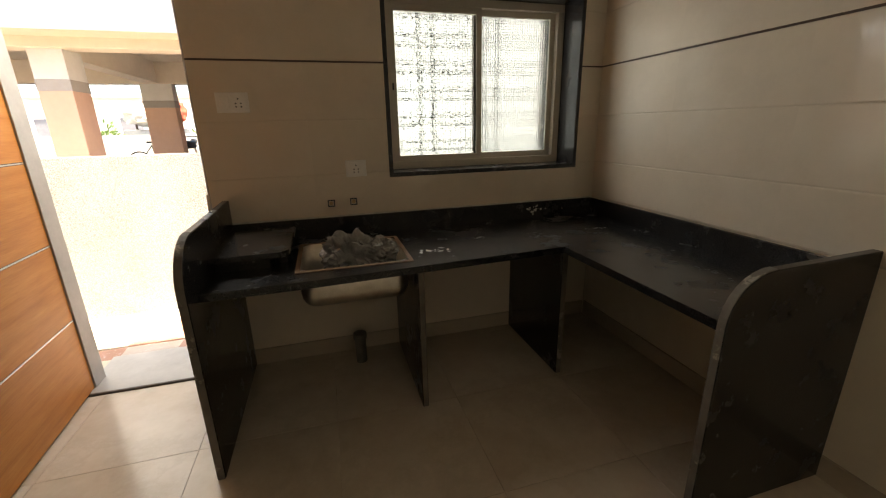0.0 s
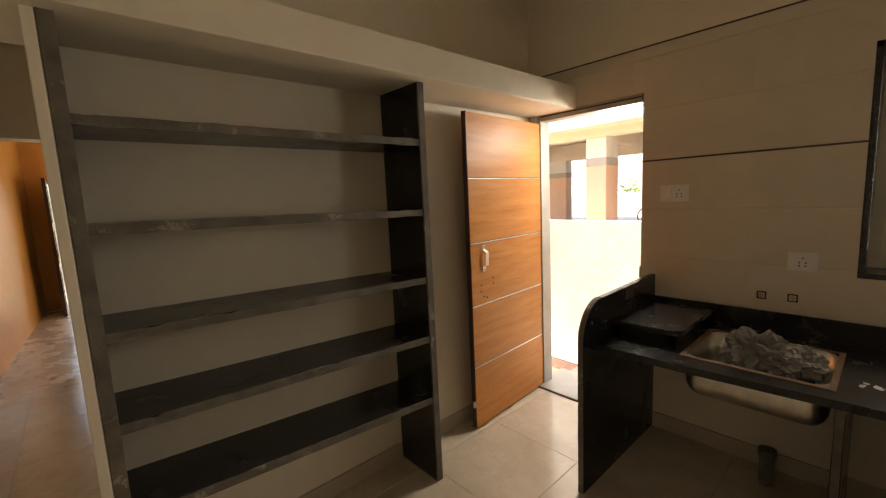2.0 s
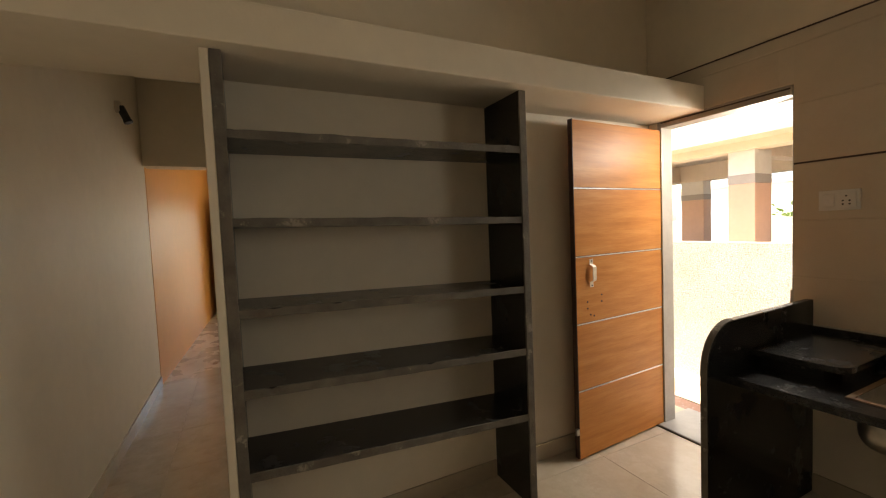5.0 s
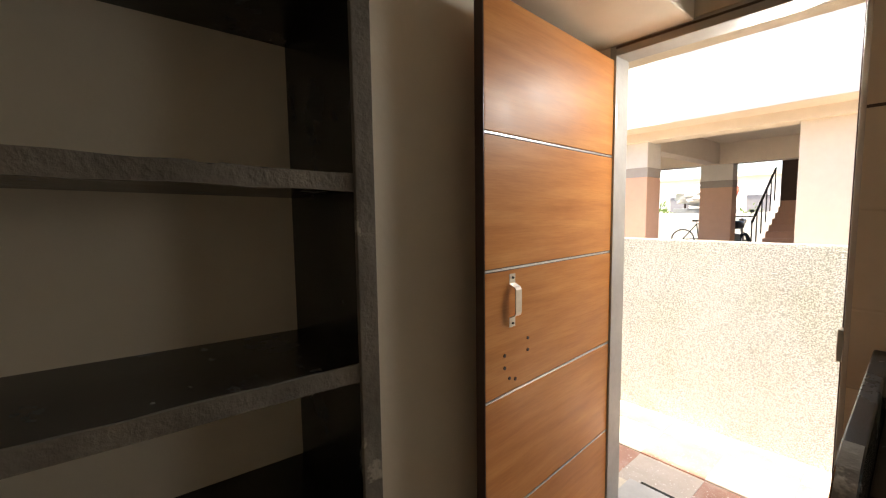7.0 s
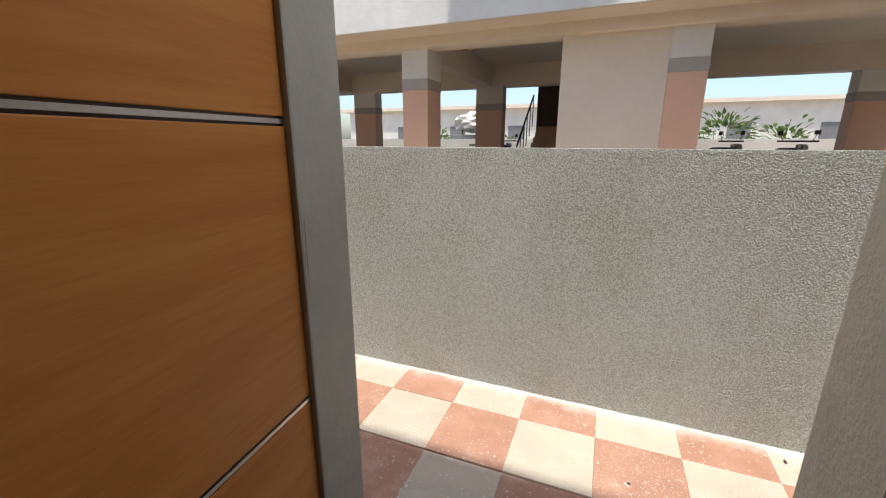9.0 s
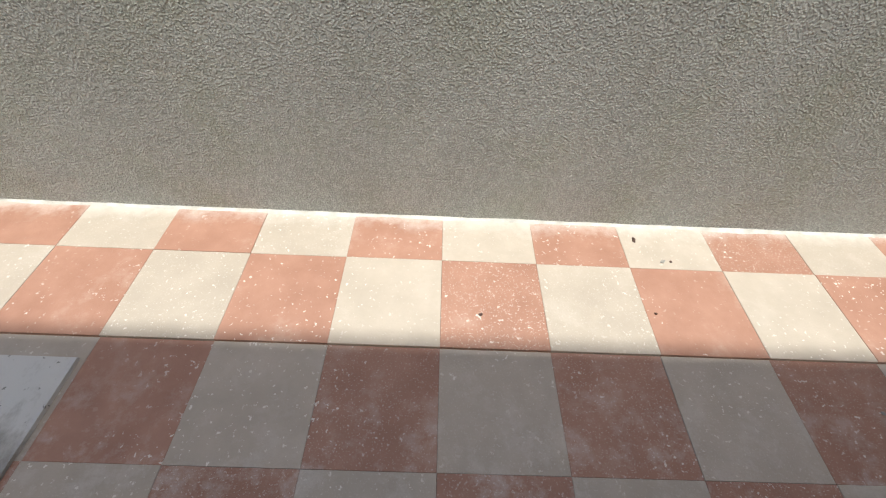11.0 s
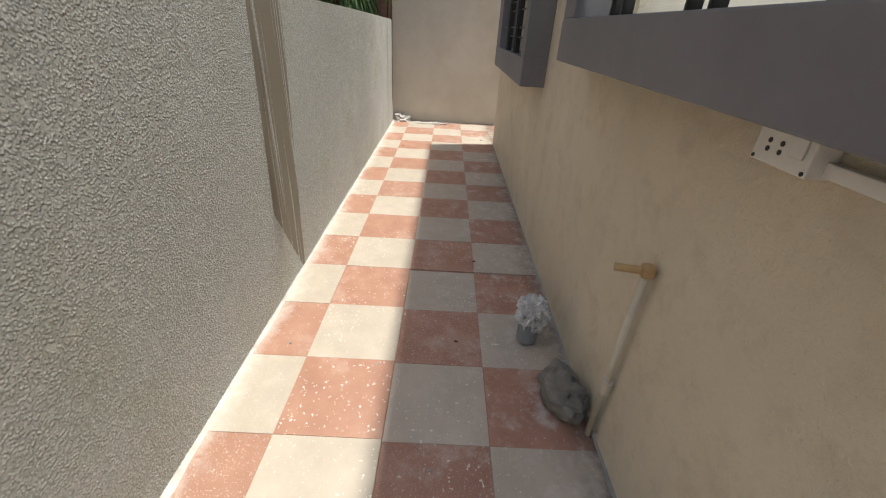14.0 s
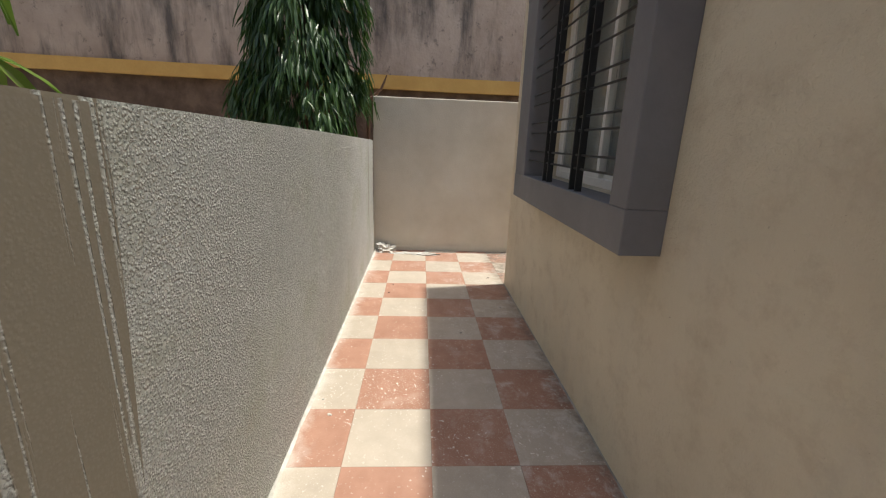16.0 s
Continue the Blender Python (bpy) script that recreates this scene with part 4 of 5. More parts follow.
# ---- trees and bushes ----
def leaf_blade(out, at, way, length, wide, droop, rng):
    """Adds one folded leaf of six faces to lists of points and faces."""
    pts, faces = out
    side = way.cross(Vector((0, 0, 1)))
    side = side.normalized() if side.length > 1e-3 else Vector((1, 0, 0))
    side = (Matrix.Rotation(rng.uniform(-0.9, 0.9), 3, way) @ side)
    first, p, d = len(pts), at.copy(), way.copy()
    for k, w in enumerate((0.15, 1.0, 0.8, 0.05)):
        up = side.cross(d) * 0.15 * wide
        pts.extend((p - side * wide * w / 2 + up, p, p + side * wide * w / 2 + up))
        d = (d + Vector((0, 0, -droop))).normalized()
        p = p + d * length / 3
    for k in range(3):
        a = first + 3 * k
        faces.extend(((a, a + 1, a + 4, a + 3), (a + 1, a + 2, a + 5, a + 4)))


def crown(name, out, material, parent):
    data = bpy.data.meshes.new(name)
    data.from_pydata([tuple(p) for p in out[0]], [], out[1])
    data.materials.append(material)
    ob = new(name, data)
    ob.parent = parent
    return ob


def trunk(parent, points, r0, r1, m=M_BARK):
    bm = bmesh.new()
    for k, (a, b) in enumerate(zip(points, points[1:])):
        f, g = k / (len(points) - 1), (k + 1) / (len(points) - 1)
        bm_rod(a, b, r0 + (r1 - r0) * f, 9, r0 + (r1 - r0) * g, bm)
    return part("trunk", bm, m, parent, smooth=True)


def mast_tree(x, y):
    rng = random.Random(5)
    t = thing("mast_tree", "dense dark green mast tree with drooping narrow leaves", "tree")
    trunk(t, [(x, y, G - 0.1), (x + 0.03, y, 1.2), (x, y + 0.02, 2.8), (x + 0.02, y, 5.2)], 0.08, 0.02)
    out = ([], [])
    for k in range(950):
        z = rng.uniform(0.72, 5.4)
        wide = 0.62 * (1 - max(0.0, z - 1.5) / 4.6) * (0.72 + 0.28 * min(1.0, (z - 0.5) / 0.7))
        a = rng.uniform(0, 2 * math.pi)
        r = wide * math.sqrt(rng.uniform(0.25, 1.0)) * (1 + 0.22 * math.sin(3 * a + z * 2.3))
        centre = Vector((x + r * math.cos(a), y + r * math.sin(a), z))
        if centre.y < 2.05 and z < 1.5:
            continue
        outward = Vector((math.cos(a), math.sin(a), -0.9))
        for j in range(15):
            way = (outward * 0.7 + Vector((rng.gauss(0, 0.5), rng.gauss(0, 0.5), rng.gauss(-0.5, 0.4)))).normalized()
            leaf_blade(out, centre + Vector((rng.gauss(0, 0.04), rng.gauss(0, 0.04), rng.gauss(0, 0.06))), way, rng.uniform(0.14, 0.26), rng.uniform(0.02, 0.034), 0.4, rng)
    crown("crown", out, M_LEAF, t)
    for k in range(40):
        a, z = rng.uniform(0, 6.28), rng.uniform(0.9, 4.0)
        part("limb", bm_rod((x, y, z + 0.25), (x + 0.55 * math.cos(a), y + 0.55 * math.sin(a), z), 0.012, 5, 0.004), M_BARK, t)
    return t


def young_tree(x, y):
    rng = random.Random(9)
    t = thing("young_tree", "slim brown tree trunk with bright drooping leaves", "tree")
    trunk(t, [(x + 0.03, y, G - 0.1), (x, y, 1.2), (x - 0.03, y, 1.5), (x - 0.02, y + 0.03, 2.4), (x - 0.05, y + 0.05, 3.8), (x, y, 5.0)], 0.036, 0.022)
    out = ([], [])
    tips = [(-0.13, 0.02, 1.45), (-0.19, 0.05, 1.50), (-0.10, 0.06, 1.52), (0.19, 0.02, 1.47), (0.24, 0.06, 1.52), (0.15, 0.04, 1.50), (0.3, 0.1, 1.62), (-0.3, 0.1, 1.66), (0.1, -0.1, 1.75), (-0.38, 0.05, 2.2), (0.15, -0.2, 2.15)]
    for k in range(46):
        a, r = rng.uniform(0, 6.28), rng.uniform(0.2, 1.1)
        tips.append((r * math.cos(a), r * math.sin(a), rng.uniform(2.4, 5.2)))
    twig = Vector((x + 0.16, y, 1.235))
    part("twig", bm_rod((x, y, 1.26), twig, 0.005, 5, 0.003), M_BARK, t)
    for way, length in (((0.75, 0.0, -0.35), 0.16), ((0.1, 0.1, -1.0), 0.12), ((0.55, -0.1, 0.0), 0.15)):
        leaf_blade(out, twig, Vector(way).normalized(), length, 0.036, 0.25, rng)
    for tx, ty, tz in tips:
        tip = Vector((x + tx, y + ty, tz))
        part("limb", bm_rod((x - 0.02, y, tz + 0.22), tip, 0.006, 5, 0.003), M_BARK, t)
        for j in range(9):
            way = Vector((tx * 0.5 + rng.gauss(0, 0.5), ty * 0.5 + rng.gauss(0, 0.3), rng.gauss(-1.0, 0.35))).normalized()
            leaf_blade(out, tip.lerp(Vector((x, y, tz + 0.25)), rng.uniform(0, 0.25)), way, rng.uniform(0.13, 0.21), rng.uniform(0.026, 0.038), 0.3, rng)
    crown("crown", out, M_LEAF2, t)
    return t


def bush(x, y, z, wide, high, label, seed, n=500):
    rng = random.Random(seed)
    t = thing("bush", label, "bush", "bushes in the distance")
    out = ([], [])
    for k in range(n):
        d = Vector((rng.gauss(0, 1), rng.gauss(0, 1), rng.gauss(0, 1))).normalized()
        f = (0.65 + 0.5 * noise.noise(d * 2.2 + Vector((seed, 0, 0)))) * rng.uniform(0.6, 1.1)
        at = Vector((x + d.x * wide * f, y + d.y * wide * f, z + high * max(0.05, 0.5 + 0.5 * d.z * f)))
        leaf_blade(out, at, (d + Vector((0, 0, 0.3))).normalized(), 0.18 * wide, 0.09 * wide, 0.3, rng)
    crown("leaves", out, M_BUSH, t)
    bm = bmesh.new()
    for k in range(7):
        a = k * 0.9
        bm_rod((x, y, z - 0.05), (x + 0.6 * wide * math.cos(a), y + 0.6 * wide * math.sin(a), z + high * 0.6), 0.03 * wide, 5, 0.01, bm)
    part("stems", bm, M_BARK, t)


mast_tree(3.98, 2.43)
young_tree(0.27, 2.11)
stump = thing("cut_branch", "dry brown cut branch standing beside the end wall", "branch")
bm = bmesh.new()
bm_rod((4.93, 1.93, G - 0.08), (4.90, 1.90, 1.56), 0.035, 7, 0.025, bm)
bm_rod((4.90, 1.90, 1.56), (4.87, 1.74, 1.70), 0.022, 7, 0.016, bm)
bm_rod((4.87, 1.74, 1.70), (4.86, 1.67, 1.86), 0.016, 7, 0.008, bm)
part("stem", bm, M_BARK, stump)
for k, (x, y, w, hh) in enumerate(((-16.5, -3.4, 1.2, 2.6), (-17.0, -1.6, 1.3, 3.0), (-16.8, -5.0, 1.2, 2.2))):
    bush(x, y, G - 0.06, w, hh, "sunlit green bush beyond the entrance porch", k + 1)
for k, (x, y, w, hh) in enumerate(((-7.2, 19.5, 0.9, 2.1), (-5.2, 19.8, 0.9, 1.9), (1.5, 19.5, 1.5, 3.2), (3.6, 19.8, 1.4, 2.6), (-11, 20, 1.2, 2.4))):
    bush(x, y, G - 0.06, w, hh, "pale green roadside bush behind the far wall", k + 11, 350)


# ---- apartment building across the wall ----
PK = 0.12    # parking floor level
apt = thing("apartment_building", "apartment house on peach and white stilts with open parking", "building")
part("upper_wall", bm_box((-18, 5.75, 2.88), (2.6, 6.0, 9.5)), M_BLDG, apt, "white plastered upper storeys")
part("floor_slab", bm_box((-18, 6.0, 3.2), (2.6, 15.0, 3.35)), M_BLDG, apt)
part("roof_slab", bm_box((-18, 6.0, 9.3), (2.6, 15.0, 9.5)), M_BLDG, apt)
part("eaves_soffit", bm_box((-18, 5.78, 2.872), (2.6, 6.3, 2.95)), M_BEAM, apt)
# unseen slab, added to cast the shaded rectangle on the upper wall
part("balcony", bm_box((-4.92, 4.9, 6.2), (-2.62, 5.75, 6.4), 0.01), M_BLDG, apt)
part("front_beam", bm_box((-18, 6.3, 2.71), (2.6, 6.75, 3.2), 0.01), M_BEAM, apt)
part("rear_beam", bm_box((-18, 10.9, 2.6), (2.6, 11.3, 3.2), 0.01), M_BEAM, apt)
for x in (-10.6, -6.2, -1.9, 2.4):
    part("cross_beam", bm_box((x + 0.05, 6.75, 2.62), (x + 0.4, 10.9, 3.2), 0.01), M_BEAM, apt)
part("soffit", bm_box((-18, 6.5, 3.14), (2.6, 14.9, 3.2)), M_BEAM, apt)
structure("parking_floor", boxes(((-18, 6.2, G - 0.1), (14, 17.5, PK))), M_CEMENT, "grey cement parking floor under the apartment house", "floor")


def pillar(x, y, w, d, zb):
    p = part("pillar", bm_box((x, y, PK), (x + w, y + d, zb), 0.012), M_PEACH, apt, "peach painted pillar with a grey band")
    part("band", bm_box((x - 0.004, y - 0.004, zb), (x + w + 0.004, y + d + 0.004, zb + 0.18), 0.004), M_BAND, p)
    part("pillar_head", bm_box((x, y, zb + 0.18), (x + w, y + d, 2.72), 0.01), M_BLDG, p)


for x, zb in ((-14.9, 2.06), (-10.6, 2.06), (-6.2, 2.06), (-2.04, 2.13)):
    pillar(x, 6.42, 0.49, 0.6, zb)
for x in (-14.0, -10.2, -6.25, 1.9):
    pillar(x, 10.95, 0.75, 0.4, 2.0)
part("stair_wall", bm_box((-3.5, 6.45, PK), (-2.04, 6.7, 2.86)), M_BEAM, apt, "cream painted stair enclosure wall")
part("stair_wall", bm_box((-4.05, 12.6, PK), (-3.0, 12.8, 3.14)), M_BEAM, apt)
stair = thing("staircase", "terracotta tiled stair with a steel handrail under the apartment house", "stairs")
for k in range(9):
    part("tread", bm_box((-5.05 + 0.012 * k, 11.4 + 0.26 * k, PK), (-4.05, 11.66 + 0.26 * k, PK + 0.17 * (k + 1)), 0.004), M_PEACH, stair)
rr = [(-5.15, 11.4, PK + 0.95), (-5.15, 13.7, PK + 2.5)]
part("handrail", bm_rod(rr[0], rr[1], 0.03, 8), M_BLACK, stair)
for k in range(6):
    y = 11.4 + 2.3 * k / 5
    part("baluster", bm_rod((-5.15, y, PK + 0.17 * (k * 1.8)), (-5.15, y, PK + 0.95 + 1.55 * k / 5), 0.016, 6), M_BLACK, stair)
structure("wall_stair_dark", boxes(((-5.05, 13.9, PK), (-4.0, 14.1, 3.14)), ((-4.05, 11.3, 1.2), (-3.95, 14.1, 3.14))), M_BROWN, "dark back of the stair well", "wall")
structure("wall_far_low", boxes(((-40, 18.0, G - 0.1), (30, 18.2, 1.28))), M_BLDG, "white low wall at the roadside", "wall")
house = thing("far_house", "white low house across the road", "house")
part("wall", boxes(((-30, 40, G - 0.1), (25, 46, 4.2))), M_BLDG, house)
part("roof", boxes(((-31, 39.5, 4.2), (26, 47, 4.5))), M_BEAM, house)
for x in (-24, -18, -12, -6, 0, 6, 12):
    wdw = part("window", bm_box((x, 39.95, 1.2), (x + 1.6, 40.05, 2.6)), M_GREY, house)
    part("sill", bm_box((x - 0.1, 39.85, 1.1), (x + 1.7, 40.0, 1.2)), M_BEAM, wdw)
stall = thing("market_stall", "roadside stall heaped with red and white cloth", "stall")
for size, at, mat, seed in (((1.1, 0.8, 0.55), (-9.3, 20.6, 2.1), M_BLDG, 3), ((0.55, 0.6, 0.6), (-8.3, 20.5, 2.25), M_RED, 4)):
    o = part("cloth", crumple(size, seed, 3, 0.3), mat, stall)
    o.location = at
part("post", bm_rod((-8.6, 20.4, G - 0.06), (-8.6, 20.4, 2.0), 0.05, 8), M_BROWN, stall)
part("post", bm_rod((-9.9, 20.4, G - 0.06), (-9.9, 20.4, 2.0), 0.05, 8), M_BROWN, stall)
part("counter", bm_box((-10.3, 20.0, G - 0.06), (-7.9, 21.0, 1.5), 0.02), M_GPVC, stall)
pink = thing("neighbour_house", "pinkish white neighbouring house with a brown drain pipe", "house")
part("wall", boxes(((0.75, 3.9, G - 0.1), (2.0, 6.15, 6.0))), M_PINK, pink)
part("drain_pipe", bm_rod((1.71, 3.865, G - 0.06), (1.71, 3.865, 6.0), 0.032, 10), M_BROWN, pink)


def ring(bm, centre, axis, big, small, n=20, k=6):
    """A torus round an axis through centre."""
    turn = Vector(axis).to_track_quat("Z", "Y").to_matrix()
    rows = []
    for i in range(n):
        a = 2 * math.pi * i / n
        out = Vector((math.cos(a), math.sin(a), 0))
        rows.append([bm.verts.new(Vector(centre) + turn @ (out * (big + small * math.cos(2 * math.pi * j / k)) + Vector((0, 0, small * math.sin(2 * math.pi * j / k))))) for j in range(k)])
    for i in range(n):
        for j in range(k):
            bm.faces.new((rows[i][j], rows[(i + 1) % n][j], rows[(i + 1) % n][(j + 1) % k], rows[i][(j + 1) % k]))
    return bm


def motorcycle(m):
    b = thing("motorcycle", "dark parked motorcycle under the apartment house", "motorcycle", "parked two-wheelers")
    for x in (-0.62, 0.62):
        w = part("wheel", ring(bmesh.new(), (x, 0, 0.3), (0, 1, 0), 0.25, 0.05), M_TYRE, b)
        part("hub", bm_rod((x, -0.06, 0.3), (x, 0.06, 0.3), 0.09, 12), M_STEEL, w)
    part("engine", bm_box((-0.2, -0.13, 0.25), (0.22, 0.13, 0.58), 0.04), M_GPVC, b)
    part("tank", bm_box((0.0, -0.14, 0.72), (0.42, 0.14, 0.96), 0.07), M_BLACK, b, smooth=True)
    part("seat", bm_box((-0.62, -0.13, 0.74), (0.02, 0.13, 0.85), 0.04), M_TYRE, b, smooth=True)
    part("tail", bm_box((-0.8, -0.09, 0.66), (-0.5, 0.09, 0.80), 0.03), M_RED, b)
    part("fork", bm_rod((0.62, 0, 0.3), (0.40, 0, 1.02), 0.035, 8), M_STEEL, b)
    part("handlebar", bm_rod((0.36, -0.38, 1.08), (0.36, 0.38, 1.08), 0.016, 8), M_BLACK, b)
    part("headlight", bm_rod((0.46, 0, 0.94), (0.56, 0, 0.94), 0.09, 14), M_STEEL, b)
    for y in (-0.34, 0.34):
        part("mirror", bm_box((0.33, y - 0.05, 1.2), (0.36, y + 0.05, 1.28), 0.01), M_BLACK, b)
        part("mirror_stem", bm_rod((0.36, y * 0.8, 1.08), (0.345, y, 1.22), 0.007, 6), M_BLACK, b)
    b.matrix_basis = m
    return b


bike = motorcycle(pose(-0.75, 9.6, PK, 0, 0, 20))
copy_thing(bike, pose(0.35, 9.4, PK, 0, 0, 35))
copy_thing(bike, pose(-5.9, 12.6, PK, 0, 0, 75))
cyc = thing("bicycle", "old bicycle leaning by the far wall", "bicycle", "parked two-wheelers")
for x in (-0.5, 0.5):
    w = part("wheel", ring(bmesh.new(), (x, 0, 0.34), (0, 1, 0), 0.32, 0.02), M_TYRE, cyc)
    for k in range(8):
        a = k * math.pi / 8
        part("spoke", bm_rod((x - 0.31 * math.cos(a), 0, 0.34 - 0.31 * math.sin(a)), (x + 0.31 * math.cos(a), 0, 0.34 + 0.31 * math.sin(a)), 0.003, 4), M_STEEL, w)
for a, b in (((-0.5, 0, 0.34), (-0.12, 0, 0.84)), ((-0.12, 0, 0.84), (0.36, 0, 0.86)), ((-0.05, 0, 0.36), (0.36, 0, 0.82)), ((-0.12, 0, 0.84), (-0.05, 0, 0.36)), ((0.5, 0, 0.34), (0.34, 0, 1.0)), ((-0.5, 0, 0.34), (-0.05, 0, 0.36))):
    part("tube", bm_rod(a, b, 0.016, 6), M_BLACK, cyc)
part("handlebar", bm_rod((0.33, -0.28, 1.02), (0.33, 0.28, 1.02), 0.013, 6), M_STEEL, cyc)
part("saddle", bm_box((-0.25, -0.07, 0.92), (0.0, 0.07, 0.97), 0.02), M_TYRE, cyc)
part("seat_post", bm_rod((-0.12, 0, 0.84), (-0.13, 0, 0.93), 0.012, 6), M_STEEL, cyc)
cyc.matrix_basis = pose(-6.9, 13.2, PK, 0, 0, 25)

# ---- small things in the passage ----
pipe = thing("wall_pipe", "cream pvc pipe with a tan taped elbow on the house wall", "pipe")
part("riser", bm_rod((-0.955, YO + 0.026, G), (-0.985, YO + 0.03, 0.45), 0.0120, 14), M_PVC, pipe, smooth=True)
part("coupling", bm_rod((-0.969, YO + 0.028, -0.05), (-0.971, YO + 0.028, 0.0), 0.021, 14), M_PVC, pipe)
part("elbow", bm_box((-1.004, YO + 0.008, 0.433), (-0.966, YO + 0.047, 0.475), 0.013), M_TAN, pipe, "tan taped elbow", smooth=True)
part("spout", bm_rod((-0.985, YO + 0.045, 0.456), (-0.96, YO + 0.115, 0.45), 0.012, 12), M_TAN, pipe, "tan taped spout")
stub = thing("waste_pipe", "white pvc waste pipe stub sticking out of the house wall", "pipe")
part("tube", bm_rod((-1.52, YO - 0.03, G + 0.09), (-1.52, YO + 0.12, G + 0.085), 0.028, 16), M_WHITE, stub, smooth=True)
part("socket", bm_rod((-1.52, YO + 0.12, G + 0.085), (-1.52, YO + 0.17, G + 0.084), 0.033, 16), M_WHITE, stub, smooth=True)
part("mortar", crumple((0.12, 0.10, 0.05), 6, 3, 0.3), M_OUTWALL, stub, "cream mortar lump round the pipe").location = (-1.60, YO + 0.05, G + 0.03)
cup = thing("floor_pipe", "grey pvc floor pipe plugged with crumpled newspaper", "pipe")
cx, cy = -0.42, 0.515
body = part("tube", bm_rod((cx, cy, G), (cx, cy, G + 0.10), 0.05, 20), M_GPVC, cup, smooth=False)
part("lip", ring(bmesh.new(), (cx, cy, G + 0.10), (0, 0, 1), 0.048, 0.006), M_GPVC, cup)
part("newspaper", folded((0.078, 0.078, 0.085), 8, 5, 0.55, 1.8), M_PAPER, cup, "crumpled newspaper plug").location = (cx + 0.01, cy - 0.01, G + 0.15)
lump = thing("cement_lump", "grey lump of hardened cement by the wall", "lump")
o = part("lump_body", crumple((0.135, 0.085, 0.085), 17, 4, 0.22, 1.6), M_LUMP, lump)
for v in o.data.vertices:
    v.co.z = max(v.co.z, -0.065)
    v.co.y = max(-0.075, min(0.08, v.co.y))
o.matrix_basis = pose(-0.80, 0.435, G + 0.055, 0, 0, 8)
outlet = thing("outdoor_socket", "white plastic socket and switch box on the house wall", "socket")
part("box", bm_box((-1.345, YO, 0.852), (-1.21, YO + 0.045, 0.940), 0.004), M_WHITE, outlet)
for dx, dz in ((-0.035, 0.022), (-0.05, -0.005), (-0.02, -0.005), (-0.05, -0.02), (-0.02, -0.02)):
    part("hole", bm_rod((-1.225 + dx, YO + 0.0445, 0.898 + dz), (-1.225 + dx, YO + 0.0462, 0.898 + dz), 0.005, 8), M_BLACK, outlet)
for dx in (-0.06, 0.06):
    for dz in (-0.037, 0.037):
        part("screw", bm_rod((-1.2775 + dx, YO + 0.0445, 0.896 + dz), (-1.2775 + dx, YO + 0.0465, 0.896 + dz), 0.004, 8), M_BLACK, outlet)
part("rocker", bm_box((-1.33, YO + 0.045, 0.878), (-1.297, YO + 0.05, 0.918), 0.003), M_WHITE, outlet)
duct = thing("conduit", "white plastic cable conduit on the house wall", "conduit")
part("tube", bm_box((-2.1, YO, 0.858), (-1.345, YO + 0.02, 0.883), 0.003), M_WHITE, duct)
part("clip", bm_box((-1.72, YO, 0.851), (-1.70, YO + 0.024, 0.890), 0.002), M_WHITE, duct)
mh = thing("manhole_cover", "square cement manhole cover with an iron lifting ring", "manhole")
part("rim", boxes(((-4.75, 0.42, G - 0.01), (-4.2, 0.455, G + 0.008)), ((-4.75, 0.87, G - 0.01), (-4.2, 0.905, G + 0.008)), ((-4.75, 0.455, G - 0.01), (-4.715, 0.87, G + 0.008)), ((-4.235, 0.455, G - 0.01), (-4.2, 0.87, G + 0.008))), M_LIMED, mh)
part("lid", bm_box((-4.707, 0.463, G - 0.01), (-4.243, 0.862, G + 0.004), 0.004), M_LIMED, mh)
part("lifting_ring", ring(bmesh.new(), (-4.32, 0.70, G + 0.012), (0, 0, 1), 0.035, 0.008), M_BROWN, mh)
apron = thing("cement_patch", "rough grey and white cement patch in the paving", "patch")
bm = bm_box((-8.8, YO + 0.002, G - 0.02), (-3.84, 1.06, G + 0.001))
part("slab", bm, M_LIMED, apron)


def fillet(name, a, b, wide, high, label, seed, m=M_LIME):
    """An uneven run of mortar along a wall foot from a to b."""
    rng = random.Random(seed)
    a, b = Vector(a), Vector(b)
    n = int((b - a).length / 0.05)
    way = (b - a).normalized()
    side = Vector((way.y, -way.x, 0))
    bm = bmesh.new()
    rows = []
    for k in range(n + 1):
        p = a.lerp(b, k / n)
        w = wide * (0.55 + 0.9 * abs(noise.noise(p * 3.1)) + 0.5 * rng.random() * 0.6)
        h = high * (0.6 + 0.8 * abs(noise.noise(p * 4.3 + Vector((3, 0, 0)))))
        rows.append([bm.verts.new(p + Vector((0, 0, -0.01))), bm.verts.new(p + Vector((0, 0, h))), bm.verts.new(p + side * w * 0.5 + Vector((0, 0, h * 0.35))), bm.verts.new(p + side * w + Vector((0, 0, -0.002)))])
    for r, s in zip(rows, rows[1:]):
        for i in range(3):
            bm.faces.new((r[i], s[i], s[i + 1], r[i + 1]))
    t = thing(name, label, "mortar")
    part("run", bm, m, t)
    return t


fillet("mortar_joint", (-6.3, YC + 0.002, G), (XEND - 0.0, YC + 0.002, G), 0.022, 0.012, "white mortar run at the foot of the compound wall", 1)
fillet("mortar_joint", (XE, YO - 0.001, G), (-2.0, YO - 0.001, G), 0.016, 0.006, "grey mortar run at the foot of the house wall", 2, M_CEMENT)
for x, y, s, seed in ((4.60, 1.66, (0.10, 0.13, 0.10), 21), (4.47, 1.15, (0.05, 0.16, 0.035), 22), (4.5, 1.40, (0.04, 0.2, 0.02), 23)):
    o = tagged(part("mortar_heap", crumple(s, seed, 3, 0.5), M_LIME), "small heap of white mortar against the end wall", "mortar", "mortar heaps by the end wall")
    o.location = (x, y, G)
